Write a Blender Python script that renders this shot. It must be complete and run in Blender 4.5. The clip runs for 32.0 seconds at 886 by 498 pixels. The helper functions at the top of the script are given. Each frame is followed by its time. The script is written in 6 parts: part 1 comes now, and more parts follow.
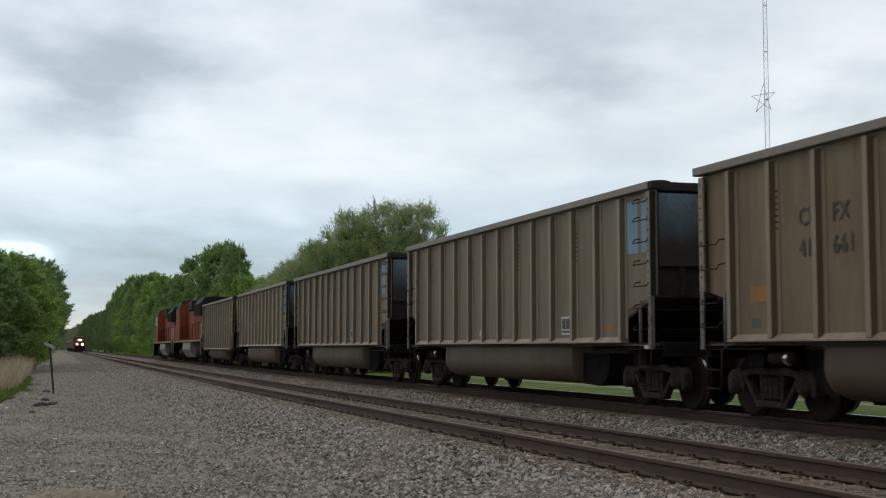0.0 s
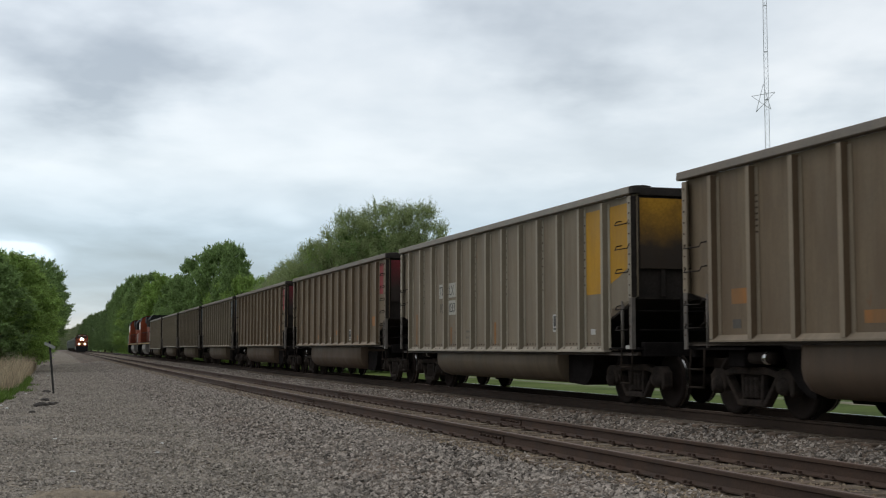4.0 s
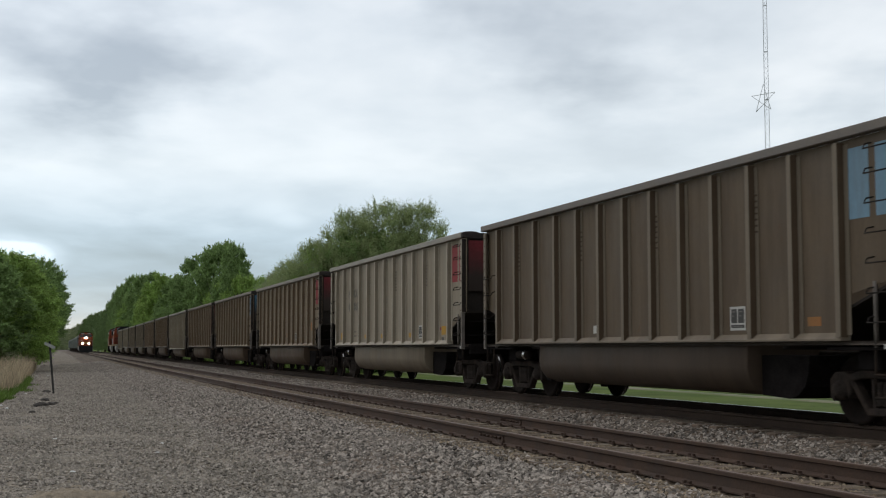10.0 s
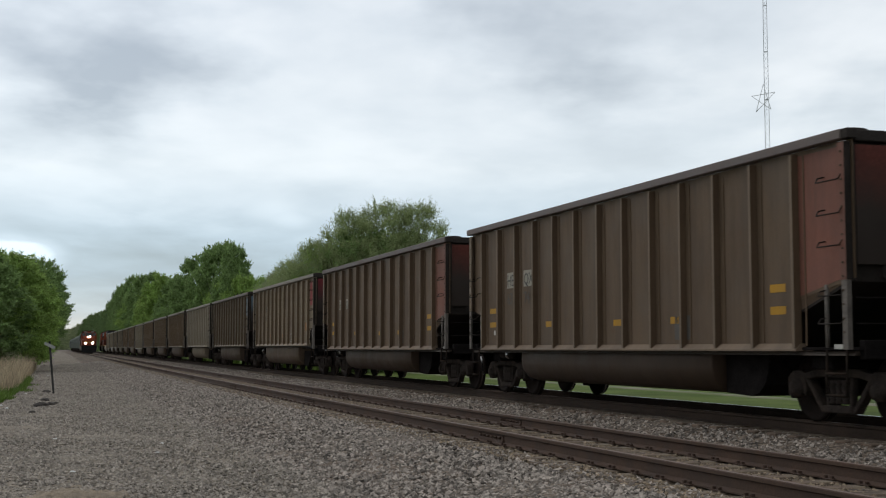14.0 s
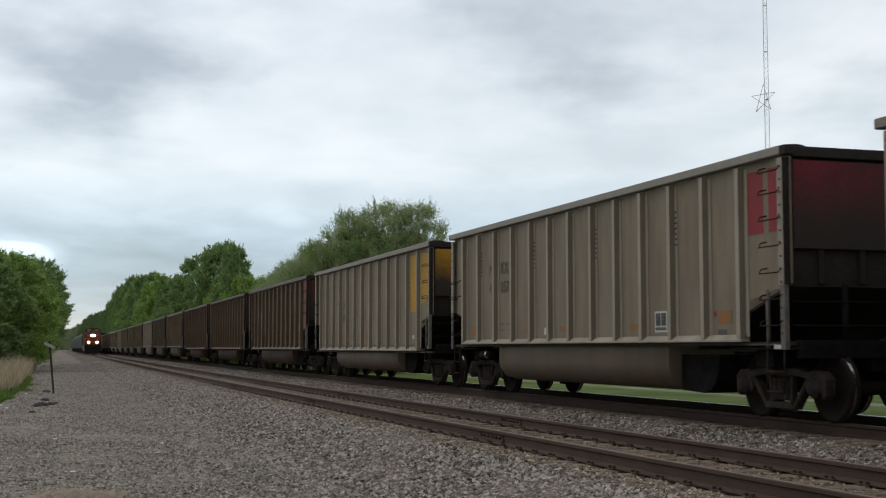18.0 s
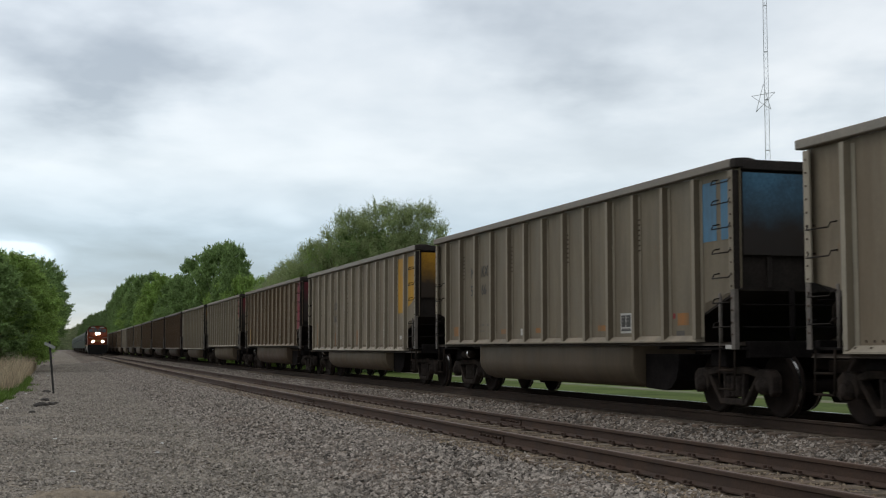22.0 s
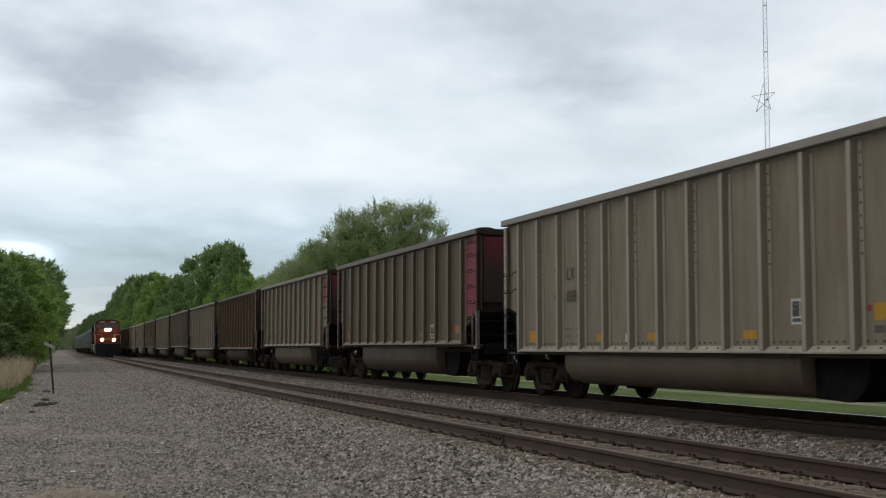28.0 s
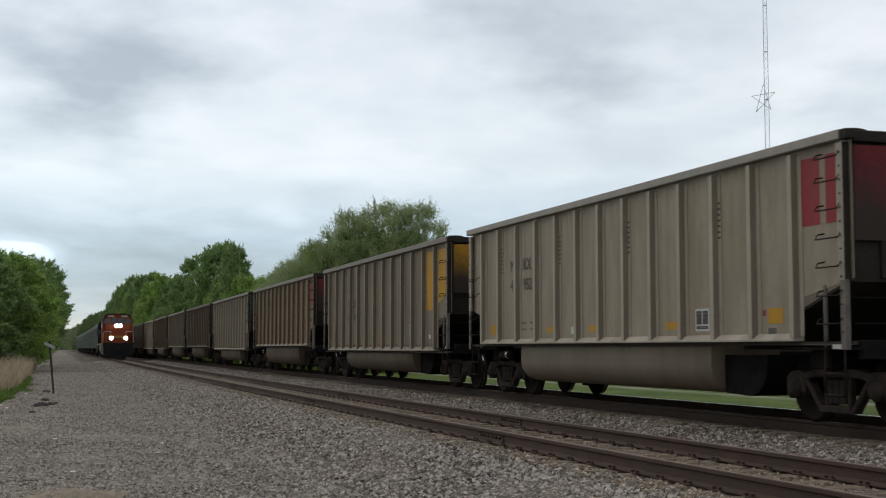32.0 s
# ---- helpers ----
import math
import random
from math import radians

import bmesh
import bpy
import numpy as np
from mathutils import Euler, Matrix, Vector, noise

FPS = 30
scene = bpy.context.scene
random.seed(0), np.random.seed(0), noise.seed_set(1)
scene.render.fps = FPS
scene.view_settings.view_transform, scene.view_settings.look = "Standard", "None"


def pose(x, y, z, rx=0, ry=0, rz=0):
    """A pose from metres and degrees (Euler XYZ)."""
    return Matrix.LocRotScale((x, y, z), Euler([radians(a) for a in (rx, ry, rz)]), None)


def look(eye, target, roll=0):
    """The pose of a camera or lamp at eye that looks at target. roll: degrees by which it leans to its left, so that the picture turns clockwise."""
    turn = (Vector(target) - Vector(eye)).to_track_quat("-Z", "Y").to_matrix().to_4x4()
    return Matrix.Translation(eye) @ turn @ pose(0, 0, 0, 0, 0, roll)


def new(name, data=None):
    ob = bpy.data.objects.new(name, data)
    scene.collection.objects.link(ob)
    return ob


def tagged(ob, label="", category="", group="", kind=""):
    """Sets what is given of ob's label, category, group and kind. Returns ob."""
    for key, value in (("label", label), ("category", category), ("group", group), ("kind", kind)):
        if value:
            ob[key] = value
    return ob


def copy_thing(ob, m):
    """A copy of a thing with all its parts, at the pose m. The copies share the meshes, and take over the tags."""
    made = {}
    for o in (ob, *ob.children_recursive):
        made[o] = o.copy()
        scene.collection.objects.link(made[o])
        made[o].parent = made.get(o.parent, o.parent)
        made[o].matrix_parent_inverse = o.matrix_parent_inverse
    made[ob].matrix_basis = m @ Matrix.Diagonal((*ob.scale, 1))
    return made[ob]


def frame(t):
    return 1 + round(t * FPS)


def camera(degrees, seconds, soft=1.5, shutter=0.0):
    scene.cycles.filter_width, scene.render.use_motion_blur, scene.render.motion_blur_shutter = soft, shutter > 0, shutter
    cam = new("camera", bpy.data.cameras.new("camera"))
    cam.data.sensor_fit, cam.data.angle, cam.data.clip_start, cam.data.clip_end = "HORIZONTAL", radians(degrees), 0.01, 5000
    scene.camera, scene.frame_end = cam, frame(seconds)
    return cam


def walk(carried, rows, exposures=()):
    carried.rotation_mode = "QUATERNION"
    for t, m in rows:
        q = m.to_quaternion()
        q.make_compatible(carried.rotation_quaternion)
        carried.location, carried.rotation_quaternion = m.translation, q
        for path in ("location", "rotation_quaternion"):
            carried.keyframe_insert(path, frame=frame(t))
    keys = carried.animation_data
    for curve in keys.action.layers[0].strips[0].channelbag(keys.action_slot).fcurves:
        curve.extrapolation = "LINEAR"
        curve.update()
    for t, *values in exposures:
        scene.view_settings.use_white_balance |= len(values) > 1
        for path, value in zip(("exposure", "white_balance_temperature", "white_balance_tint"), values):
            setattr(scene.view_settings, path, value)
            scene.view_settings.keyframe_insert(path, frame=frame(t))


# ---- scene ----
# ---- the line of the track: s metres along, o metres to its right; rail heads at z = 0 ----
TH0, K0, KL, K1, D0 = -0.313945, 0.000405025, 70.385, -0.00002391, 6.5958
SPACING = 4.506          # from the near track's centre to the far track's
EYE = 1.0739
FAR_Z = 0.075            # rail heads of the far track
BODY_DROP = 0.12         # how far a wagon's body sits down on its trucks


def heading(s):
    return TH0 + K0 * KL * math.tanh(s / KL) + K1 * s


LINE_LOW, LINE_HIGH = -700, 1500
line = {0: (D0 * math.cos(TH0), -D0 * math.sin(TH0))}
for i in range(1, LINE_HIGH + 1):
    a = heading(i - 0.5)
    line[i] = (line[i - 1][0] + math.sin(a), line[i - 1][1] + math.cos(a))
for i in range(-1, LINE_LOW - 1, -1):
    a = heading(i + 0.5)
    line[i] = (line[i + 1][0] - math.sin(a), line[i + 1][1] - math.cos(a))


def at(s, o=0.0, z=0.0):
    """The place at s along the track and o to its right."""
    i = min(max(math.floor(s), LINE_LOW), LINE_HIGH - 1)
    x = line[i][0] + (line[i + 1][0] - line[i][0]) * (s - i)
    y = line[i][1] + (line[i + 1][1] - line[i][1]) * (s - i)
    a = heading(min(max(s, LINE_LOW), LINE_HIGH))
    return Vector((x + o * math.cos(a), y - o * math.sin(a), z))


def on_line(s, o=0.0, z=0.0, back=False):
    """The pose of a vehicle whose +y looks along the track."""
    p = at(s, o, z)
    return pose(p.x, p.y, p.z, 0, 0, -math.degrees(heading(s)) + (180 if back else 0))


# ---- camera: it stands still ----
cam = camera(38.21, 32.0, soft=1.12, shutter=0.1)
VIEW = look((0, 0, EYE), (0, 10, EYE + 0.7749))
walk(cam, [(0, VIEW), (32, VIEW)])

# ---- world, sun, exposure: a bright overcast afternoon ----
scene.view_settings.exposure = -0.15
world = bpy.data.worlds.new("overcast_sky")
scene.world = world
world.use_nodes = True
SUN_HIGH, SUN_ROUND = radians(50), radians(296)


def sky(nt):
    nt.nodes.clear()
    out = nt.nodes.new("ShaderNodeOutputWorld")
    bg = nt.nodes.new("ShaderNodeBackground")
    bg.inputs["Strength"].default_value = 1.0
    tex = nt.nodes.new("ShaderNodeTexSky")
    tex.sky_type = "NISHITA"
    tex.sun_disc = False
    tex.sun_elevation, tex.sun_rotation = SUN_HIGH, SUN_ROUND
    tc = nt.nodes.new("ShaderNodeTexCoord")
    sep = nt.nodes.new("ShaderNodeSeparateXYZ")
    nt.links.new(tc.outputs["Generated"], sep.inputs[0])

    def m(op, a, b=None, clamp=False):
        n = nt.nodes.new("ShaderNodeMath")
        n.operation = op
        n.use_clamp = clamp
        for i, v in enumerate((a, b)):
            if v is None:
                continue
            if isinstance(v, (int, float)):
                n.inputs[i].default_value = v
            else:
                nt.links.new(v, n.inputs[i])
        return n.outputs[0]

    z = m("MAXIMUM", sep.outputs[2], 0.0)
    d = m("ADD", z, 0.16)
    px, py = m("DIVIDE", sep.outputs[0], d), m("DIVIDE", sep.outputs[1], d)
    com = nt.nodes.new("ShaderNodeCombineXYZ")
    nt.links.new(px, com.inputs[0])
    nt.links.new(py, com.inputs[1])

    def noise_at(scale, detail, rough, shift, distort=0.0):
        mp = nt.nodes.new("ShaderNodeMapping")
        mp.inputs["Location"].default_value = shift
        mp.inputs["Scale"].default_value = (1.0, 0.8, 1.0)
        nt.links.new(com.outputs[0], mp.inputs[0])
        n = nt.nodes.new("ShaderNodeTexNoise")
        n.inputs["Scale"].default_value = scale
        n.inputs["Detail"].default_value = detail
        n.inputs["Roughness"].default_value = rough
        n.inputs["Distortion"].default_value = distort
        nt.links.new(mp.outputs[0], n.inputs["Vector"])
        return n.outputs[0]

    big = noise_at(1.1, 5, 0.52, SKY_SHIFT_BIG, 0.3)
    fine = noise_at(4.5, 4, 0.5, (3.1, 0.7, 0.0))
    mix = m("ADD", m("MULTIPLY", big, 0.62), m("MULTIPLY", fine, 0.38))
    # heavier banks of cloud, each with a ragged edge
    for way, wide, weight in CLOUD_BANKS:
        dot = nt.nodes.new("ShaderNodeVectorMath")
        dot.operation = "DISTANCE"
        sc = nt.nodes.new("ShaderNodeMapping")
        sc.inputs["Scale"].default_value = (1.0, 1.0, 2.1)
        nt.links.new(tc.outputs["Generated"], sc.inputs[0])
        v = Vector(way).normalized()
        dot.inputs[1].default_value = (v.x, v.y, v.z * 2.1)
        nt.links.new(sc.outputs[0], dot.inputs[0])
        ragged = m("ADD", dot.outputs["Value"], m("MULTIPLY", m("SUBTRACT", fine, 0.5), wide * 1.3))
        r = nt.nodes.new("ShaderNodeMapRange")
        r.interpolation_type = "SMOOTHSTEP"
        for i, q in enumerate((wide * 1.25, 0.0, 0.0, weight)):
            r.inputs[i + 1].default_value = q
        nt.links.new(ragged, r.inputs[0])
        mix = m("ADD", mix, r.outputs[0])
    ramp = nt.nodes.new("ShaderNodeValToRGB")
    el = ramp.color_ramp.elements
    el[0].position, el[0].color = 0.10, (0.36, 0.375, 0.375, 1)
    el[1].position, el[1].color = 0.60, (0.79, 0.797, 0.775, 1)
    e = el.new(0.74)
    e.color = (0.89, 0.89, 0.865, 1)
    e = el.new(0.98)
    e.color = (1.45, 1.38, 1.26, 1)
    e = el.new(0.47)
    e.color = (0.660, 0.680, 0.672, 1)
    nt.links.new(mix, ramp.inputs[0])
    # the lowest sky is a bluer grey, a layer of cloud farther away
    low = nt.nodes.new("ShaderNodeValToRGB")
    le = low.color_ramp.elements
    le[0].position, le[0].color = 0.0, (0.70, 0.715, 0.71, 1)
    le[1].position, le[1].color = 0.20, (1, 1, 1, 1)
    for pos, c in ((0.012, (0.68, 0.70, 0.72, 1)), (0.028, (0.50, 0.61, 0.745, 1)), (0.055, (0.425, 0.55, 0.72, 1)), (0.085, (0.59, 0.70, 0.84, 1)), (0.14, (0.96, 0.975, 1.0, 1))):
        x = le.new(pos)
        x.color = c
    nt.links.new(z, low.inputs[0])
    mul = nt.nodes.new("ShaderNodeMix")
    mul.data_type, mul.blend_type = "RGBA", "MULTIPLY"
    mul.inputs[0].default_value = 1.0
    nt.links.new(ramp.outputs[0], mul.inputs[6])
    nt.links.new(low.outputs[0], mul.inputs[7])
    # a little of the clear sky shines through
    addn = nt.nodes.new("ShaderNodeMix")
    addn.data_type, addn.blend_type = "RGBA", "ADD"
    addn.inputs[0].default_value = 0.05
    nt.links.new(mul.outputs[2], addn.inputs[6])
    nt.links.new(tex.outputs[0], addn.inputs[7])
    nt.links.new(addn.outputs[2], bg.inputs[0])
    nt.links.new(bg.outputs[0], out.inputs[0])


SKY_SHIFT_BIG = (0.35, 0.9, 0.0)
# direction, width and weight; a bank of negative weight is grey, of positive weight white
CLOUD_BANKS = [((-0.268, 1.0, 0.230), 0.105, -0.36), ((-0.315, 1.0, 0.175), 0.07, -0.10), ((-0.22, 1.0, 0.062), 0.10, -0.16), ((-0.14, 1.0, 0.065), 0.07, -0.10), ((0.09, 1.0, 0.245), 0.10, -0.17), ((0.34, 1.0, 0.20), 0.08, -0.15), ((0.06, 1.0, 0.285), 0.08, -0.12), ((0.13, 1.0, 0.205), 0.06, -0.14), ((0.04, 1.0, 0.20), 0.05, -0.08), ((-0.05, 1.0, 0.155), 0.16, 0.09),
               ((-0.13, 1.0, 0.108), 0.026, 0.16), ((-0.118, 1.0, 0.100), 0.016, 0.16), ((-0.322, 1.0, 0.072), 0.028, 0.75), ((-0.345, 1.0, 0.079), 0.022, 0.65), ((-0.30, 1.0, 0.008), 0.03, 0.20), ((-0.33, 1.0, 0.135), 0.07, 0.05), ((0.25, 1.0, 0.11), 0.12, 0.10)]
sky(world.node_tree)

sun = new("sun", bpy.data.lights.new("sun", "SUN"))
sun.data.energy, sun.data.angle, sun.data.color = 0.5, radians(25), (1.0, 0.94, 0.86)
sun_from = Vector((math.sin(SUN_ROUND) * math.cos(SUN_HIGH), math.cos(SUN_ROUND) * math.cos(SUN_HIGH), math.sin(SUN_HIGH)))
sun.matrix_world = look(sun_from * 100, (0, 0, 0))


# ---- materials ----
def material(name, color, rough=0.7, metal=0.0, spread=0.25, scale=8.0, fine=60.0, bump=0.15, stain=None, stain_amount=0.5,
             stain_scale=(1.0, 1.0, 1.0), per="", per_amount=0.3, emit=0.0, spec=0.5, translucent=0.0, stain_low=0.48, streak=False):
    """A surface with grain at two scales, stains of a second colour and, if asked, a shade of its own for each piece."""
    mt = bpy.data.materials.new(name)
    mt.use_nodes = True
    nt = mt.node_tree
    bsdf = nt.nodes["Principled BSDF"]
    L = nt.links.new
    tc = nt.nodes.new("ShaderNodeTexCoord")

    def noise_node(sc, detail, stretch=None):
        n = nt.nodes.new("ShaderNodeTexNoise")
        n.inputs["Scale"].default_value = sc
        n.inputs["Detail"].default_value = detail
        n.inputs["Roughness"].default_value = 0.6
        if stretch:
            mp = nt.nodes.new("ShaderNodeMapping")
            mp.inputs["Scale"].default_value = stretch
            L(tc.outputs["Object"], mp.inputs[0])
            L(mp.outputs[0], n.inputs["Vector"])
        else:
            L(tc.outputs["Object"], n.inputs["Vector"])
        return n

    def mix(kind, fac, a, b):
        n = nt.nodes.new("ShaderNodeMix")
        n.data_type, n.blend_type = "RGBA", kind
        for i, v in ((0, fac), (6, a), (7, b)):
            if isinstance(v, (int, float)):
                n.inputs[i].default_value = v
            elif isinstance(v, tuple):
                n.inputs[i].default_value = (*v, 1) if len(v) == 3 else v
            else:
                L(v, n.inputs[i])
        return n.outputs[2]

    def value_range(v, lo, hi, a, b):
        n = nt.nodes.new("ShaderNodeMapRange")
        for i, q in enumerate((lo, hi, a, b)):
            n.inputs[i + 1].default_value = q
        L(v, n.inputs[0])
        return n.outputs[0]

    big, small = noise_node(scale, 4), noise_node(fine, 3)
    shade = value_range(big.outputs[0], 0.3, 0.7, 1 - spread, 1 + spread)
    shade2 = value_range(small.outputs[0], 0.3, 0.7, 1 - spread * 0.6, 1 + spread * 0.6)
    mm = nt.nodes.new("ShaderNodeMath")
    mm.operation = "MULTIPLY"
    L(shade, mm.inputs[0])
    L(shade2, mm.inputs[1])
    factor = mm.outputs[0]
    if per:
        if per == "island":
            g = nt.nodes.new("ShaderNodeNewGeometry")
            r = g.outputs["Random Per Island"]
        else:
            g = nt.nodes.new("ShaderNodeObjectInfo")
            r = g.outputs["Random"]
        m2 = nt.nodes.new("ShaderNodeMath")
        m2.operation = "MULTIPLY"
        L(factor, m2.inputs[0])
        L(value_range(r, 0, 1, 1 - per_amount, 1 + per_amount), m2.inputs[1])
        factor = m2.outputs[0]
    col = mix("MULTIPLY", 1.0, color, factor)
    if stain:
        st = noise_node(1.0, 5, stain_scale)
        col = mix("MIX", value_range(st.outputs[0], stain_low, stain_low + 0.2, 0.0, stain_amount), col, stain)
    if streak:
        # runs of dirt down the sheet, and small spots of rust
        run = noise_node(1.0, 4, (2.0, 9.0, 0.35))
        col = mix("MIX", value_range(run.outputs[0], 0.50, 0.72, 0.0, 0.34), col, stain)
        spot = noise_node(1.0, 6, (3.0, 3.2, 2.2))
        col = mix("MIX", value_range(spot.outputs[0], 0.66, 0.76, 0.0, 0.6), col, (stain[0] * 1.7, stain[1] * 1.05, stain[2] * 0.6))
    L(col, bsdf.inputs["Base Color"])
    L(value_range(big.outputs[0], 0.3, 0.7, max(rough - 0.1, 0.03), min(rough + 0.1, 1)), bsdf.inputs["Roughness"])
    bsdf.inputs["Metallic"].default_value = metal
    bsdf.inputs["Specular IOR Level"].default_value = spec
    if bump:
        b = nt.nodes.new("ShaderNodeBump")
        b.inputs["Strength"].default_value = bump
        b.inputs["Distance"].default_value = 0.02
        L(small.outputs[0], b.inputs["Height"])
        L(b.outputs[0], bsdf.inputs["Normal"])
    if emit:
        bsdf.inputs["Emission Color"].default_value = (*color, 1)
        bsdf.inputs["Emission Strength"].default_value = emit
    if translucent:
        tr = nt.nodes.new("ShaderNodeBsdfTranslucent")
        L(col, tr.inputs[0])
        ms = nt.nodes.new("ShaderNodeMixShader")
        ms.inputs[0].default_value = translucent
        L(bsdf.outputs[0], ms.inputs[1])
        L(tr.outputs[0], ms.inputs[2])
        L(ms.outputs[0], nt.nodes["Material Output"].inputs[0])
    return mt


def stony(name, color, dirt, cell, dirt_amount, gap=0.35):
    """A bed of broken stone: every stone has its own shade, with dark joints and dirt in patches."""
    mt = bpy.data.materials.new(name)
    mt.use_nodes = True
    nt = mt.node_tree
    L = nt.links.new
    bsdf = nt.nodes["Principled BSDF"]
    tc = nt.nodes.new("ShaderNodeTexCoord")
    vor, edge = nt.nodes.new("ShaderNodeTexVoronoi"), nt.nodes.new("ShaderNodeTexVoronoi")
    edge.feature = "DISTANCE_TO_EDGE"
    for v in (vor, edge):
        v.inputs["Scale"].default_value = 1.0 / cell
        L(tc.outputs["Object"], v.inputs["Vector"])
    sep = nt.nodes.new("ShaderNodeSeparateColor")
    L(vor.outputs["Color"], sep.inputs[0])

    def spread(v, lo, hi, a, b):
        n = nt.nodes.new("ShaderNodeMapRange")
        for i, q in enumerate((lo, hi, a, b)):
            n.inputs[i + 1].default_value = q
        L(v, n.inputs[0])
        return n.outputs[0]

    def times(a, b):
        n = nt.nodes.new("ShaderNodeMath")
        n.operation = "MULTIPLY"
        L(a, n.inputs[0])
        L(b, n.inputs[1])
        return n.outputs[0]

    patches = nt.nodes.new("ShaderNodeTexNoise")
    patches.inputs["Scale"].default_value, patches.inputs["Detail"].default_value = 0.45, 6
    L(tc.outputs["Object"], patches.inputs["Vector"])
    shade = times(times(spread(sep.outputs[0], 0, 1, 0.45, 1.55), spread(edge.outputs["Distance"], 0.0, 0.16, gap, 1.0)), spread(patches.outputs[0], 0.3, 0.7, 0.86, 1.14))
    mul = nt.nodes.new("ShaderNodeMix")
    mul.data_type, mul.blend_type = "RGBA", "MULTIPLY"
    mul.inputs[0].default_value = 1.0
    mul.inputs[6].default_value = (*color, 1)
    L(shade, mul.inputs[7])
    soil = nt.nodes.new("ShaderNodeMix")
    soil.data_type = "RGBA"
    L(spread(patches.outputs[0], 0.42, 0.66, 0.0, dirt_amount), soil.inputs[0])
    L(mul.outputs[2], soil.inputs[6])
    soil.inputs[7].default_value = (*dirt, 1)
    L(soil.outputs[2], bsdf.inputs["Base Color"])
    bsdf.inputs["Roughness"].default_value = 0.95
    bsdf.inputs["Specular IOR Level"].default_value = 0.2
    b = nt.nodes.new("ShaderNodeBump")
    b.inputs["Strength"].default_value, b.inputs["Distance"].default_value = 0.9, cell * 0.5
    L(edge.outputs["Distance"], b.inputs["Height"])
    L(b.outputs[0], bsdf.inputs["Normal"])
    return mt


def car_paint(name, color, grime, amount=0.55):
    return material(name, tuple(0.91 * v for v in color), rough=0.62, metal=0.0, spread=0.10, scale=1.3, fine=25, bump=0.05, spec=0.22, stain=grime, stain_amount=amount,
                    stain_scale=(0.9, 2.6, 0.55), stain_low=0.42, per="object", per_amount=0.05, streak=True)


M = {}
M["light"] = car_paint("weathered_aluminium", (0.203, 0.164, 0.115), (0.121, 0.090, 0.058))
M["olive"] = car_paint("dulled_aluminium", (0.168, 0.138, 0.096), (0.102, 0.080, 0.052))
M["clean"] = car_paint("clean_aluminium", (0.268, 0.224, 0.166), (0.165, 0.126, 0.083))
M["tan"] = car_paint("dusty_aluminium", (0.166, 0.122, 0.077), (0.094, 0.063, 0.038))
M["dark"] = car_paint("shaded_sooty_aluminium", (0.106, 0.076, 0.048), (0.062, 0.041, 0.025))
M["brown"] = car_paint("brown_steel", (0.115, 0.076, 0.046), (0.060, 0.038, 0.023))
# belly tubs, darker and browner than the bodies
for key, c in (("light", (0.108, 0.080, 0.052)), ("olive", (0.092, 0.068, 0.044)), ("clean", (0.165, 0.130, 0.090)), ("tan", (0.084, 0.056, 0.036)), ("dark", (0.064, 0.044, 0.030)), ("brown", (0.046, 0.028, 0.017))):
    M["tub_" + key] = car_paint("darker_tub_" + key, c, tuple(v * 0.6 for v in c))
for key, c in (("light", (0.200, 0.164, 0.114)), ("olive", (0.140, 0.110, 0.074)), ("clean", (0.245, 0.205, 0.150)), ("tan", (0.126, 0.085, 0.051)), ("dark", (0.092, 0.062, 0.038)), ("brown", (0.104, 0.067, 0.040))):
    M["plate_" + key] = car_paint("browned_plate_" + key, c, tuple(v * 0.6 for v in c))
M["gleam"] = material("polished_cylinder", (0.45, 0.44, 0.42), 0.2, 0.95, 0.1, 8, 60, 0.02)
for key, c in (("light", (0.195, 0.170, 0.138)), ("olive", (0.165, 0.140, 0.112)), ("clean", (0.225, 0.198, 0.162)), ("tan", (0.160, 0.132, 0.104)), ("dark", (0.120, 0.098, 0.080)), ("brown", (0.098, 0.073, 0.064))):
    M["chord_" + key] = material("weathered_top_chord_" + key, c, 0.6, 0.1, 0.18, 3, 40, 0.06)
# rib faces, lips and posts, paler than the sheets
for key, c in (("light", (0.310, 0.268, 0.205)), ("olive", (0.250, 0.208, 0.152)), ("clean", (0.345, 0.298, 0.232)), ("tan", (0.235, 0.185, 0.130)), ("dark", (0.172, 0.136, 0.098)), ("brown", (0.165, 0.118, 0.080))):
    M["paler_" + key] = car_paint("scoured_rib_" + key, c, tuple(v * 0.55 for v in c), 0.6)
M["soot"] = material("shaded_sooty_steel", (0.028, 0.023, 0.020), 0.9, 0.0, 0.35, 4, 30, 0.1, spec=0.15)
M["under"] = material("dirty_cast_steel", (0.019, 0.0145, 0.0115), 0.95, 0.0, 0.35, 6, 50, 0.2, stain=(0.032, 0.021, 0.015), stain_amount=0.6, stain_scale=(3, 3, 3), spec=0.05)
# near-black for recessed parts under the wagon ends; their shade is in the colour
M["deep_shade"] = material("shade_black_steel", (0.013, 0.011, 0.0105), 1.0, 0.0, 0.35, 4, 30, 0.1, spec=0.02)
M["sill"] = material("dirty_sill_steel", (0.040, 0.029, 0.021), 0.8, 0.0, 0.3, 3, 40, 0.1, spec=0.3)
# wagon ends: soot, and the shade between wagons, both in the colour
M["ended"] = material("sooted_shaded_end", (0.024, 0.019, 0.016), 0.9, 0.0, 0.35, 2, 30, 0.1, stain=(0.013, 0.011, 0.010), stain_amount=0.8, stain_scale=(0.8, 0.8, 0.9), spec=0.2)
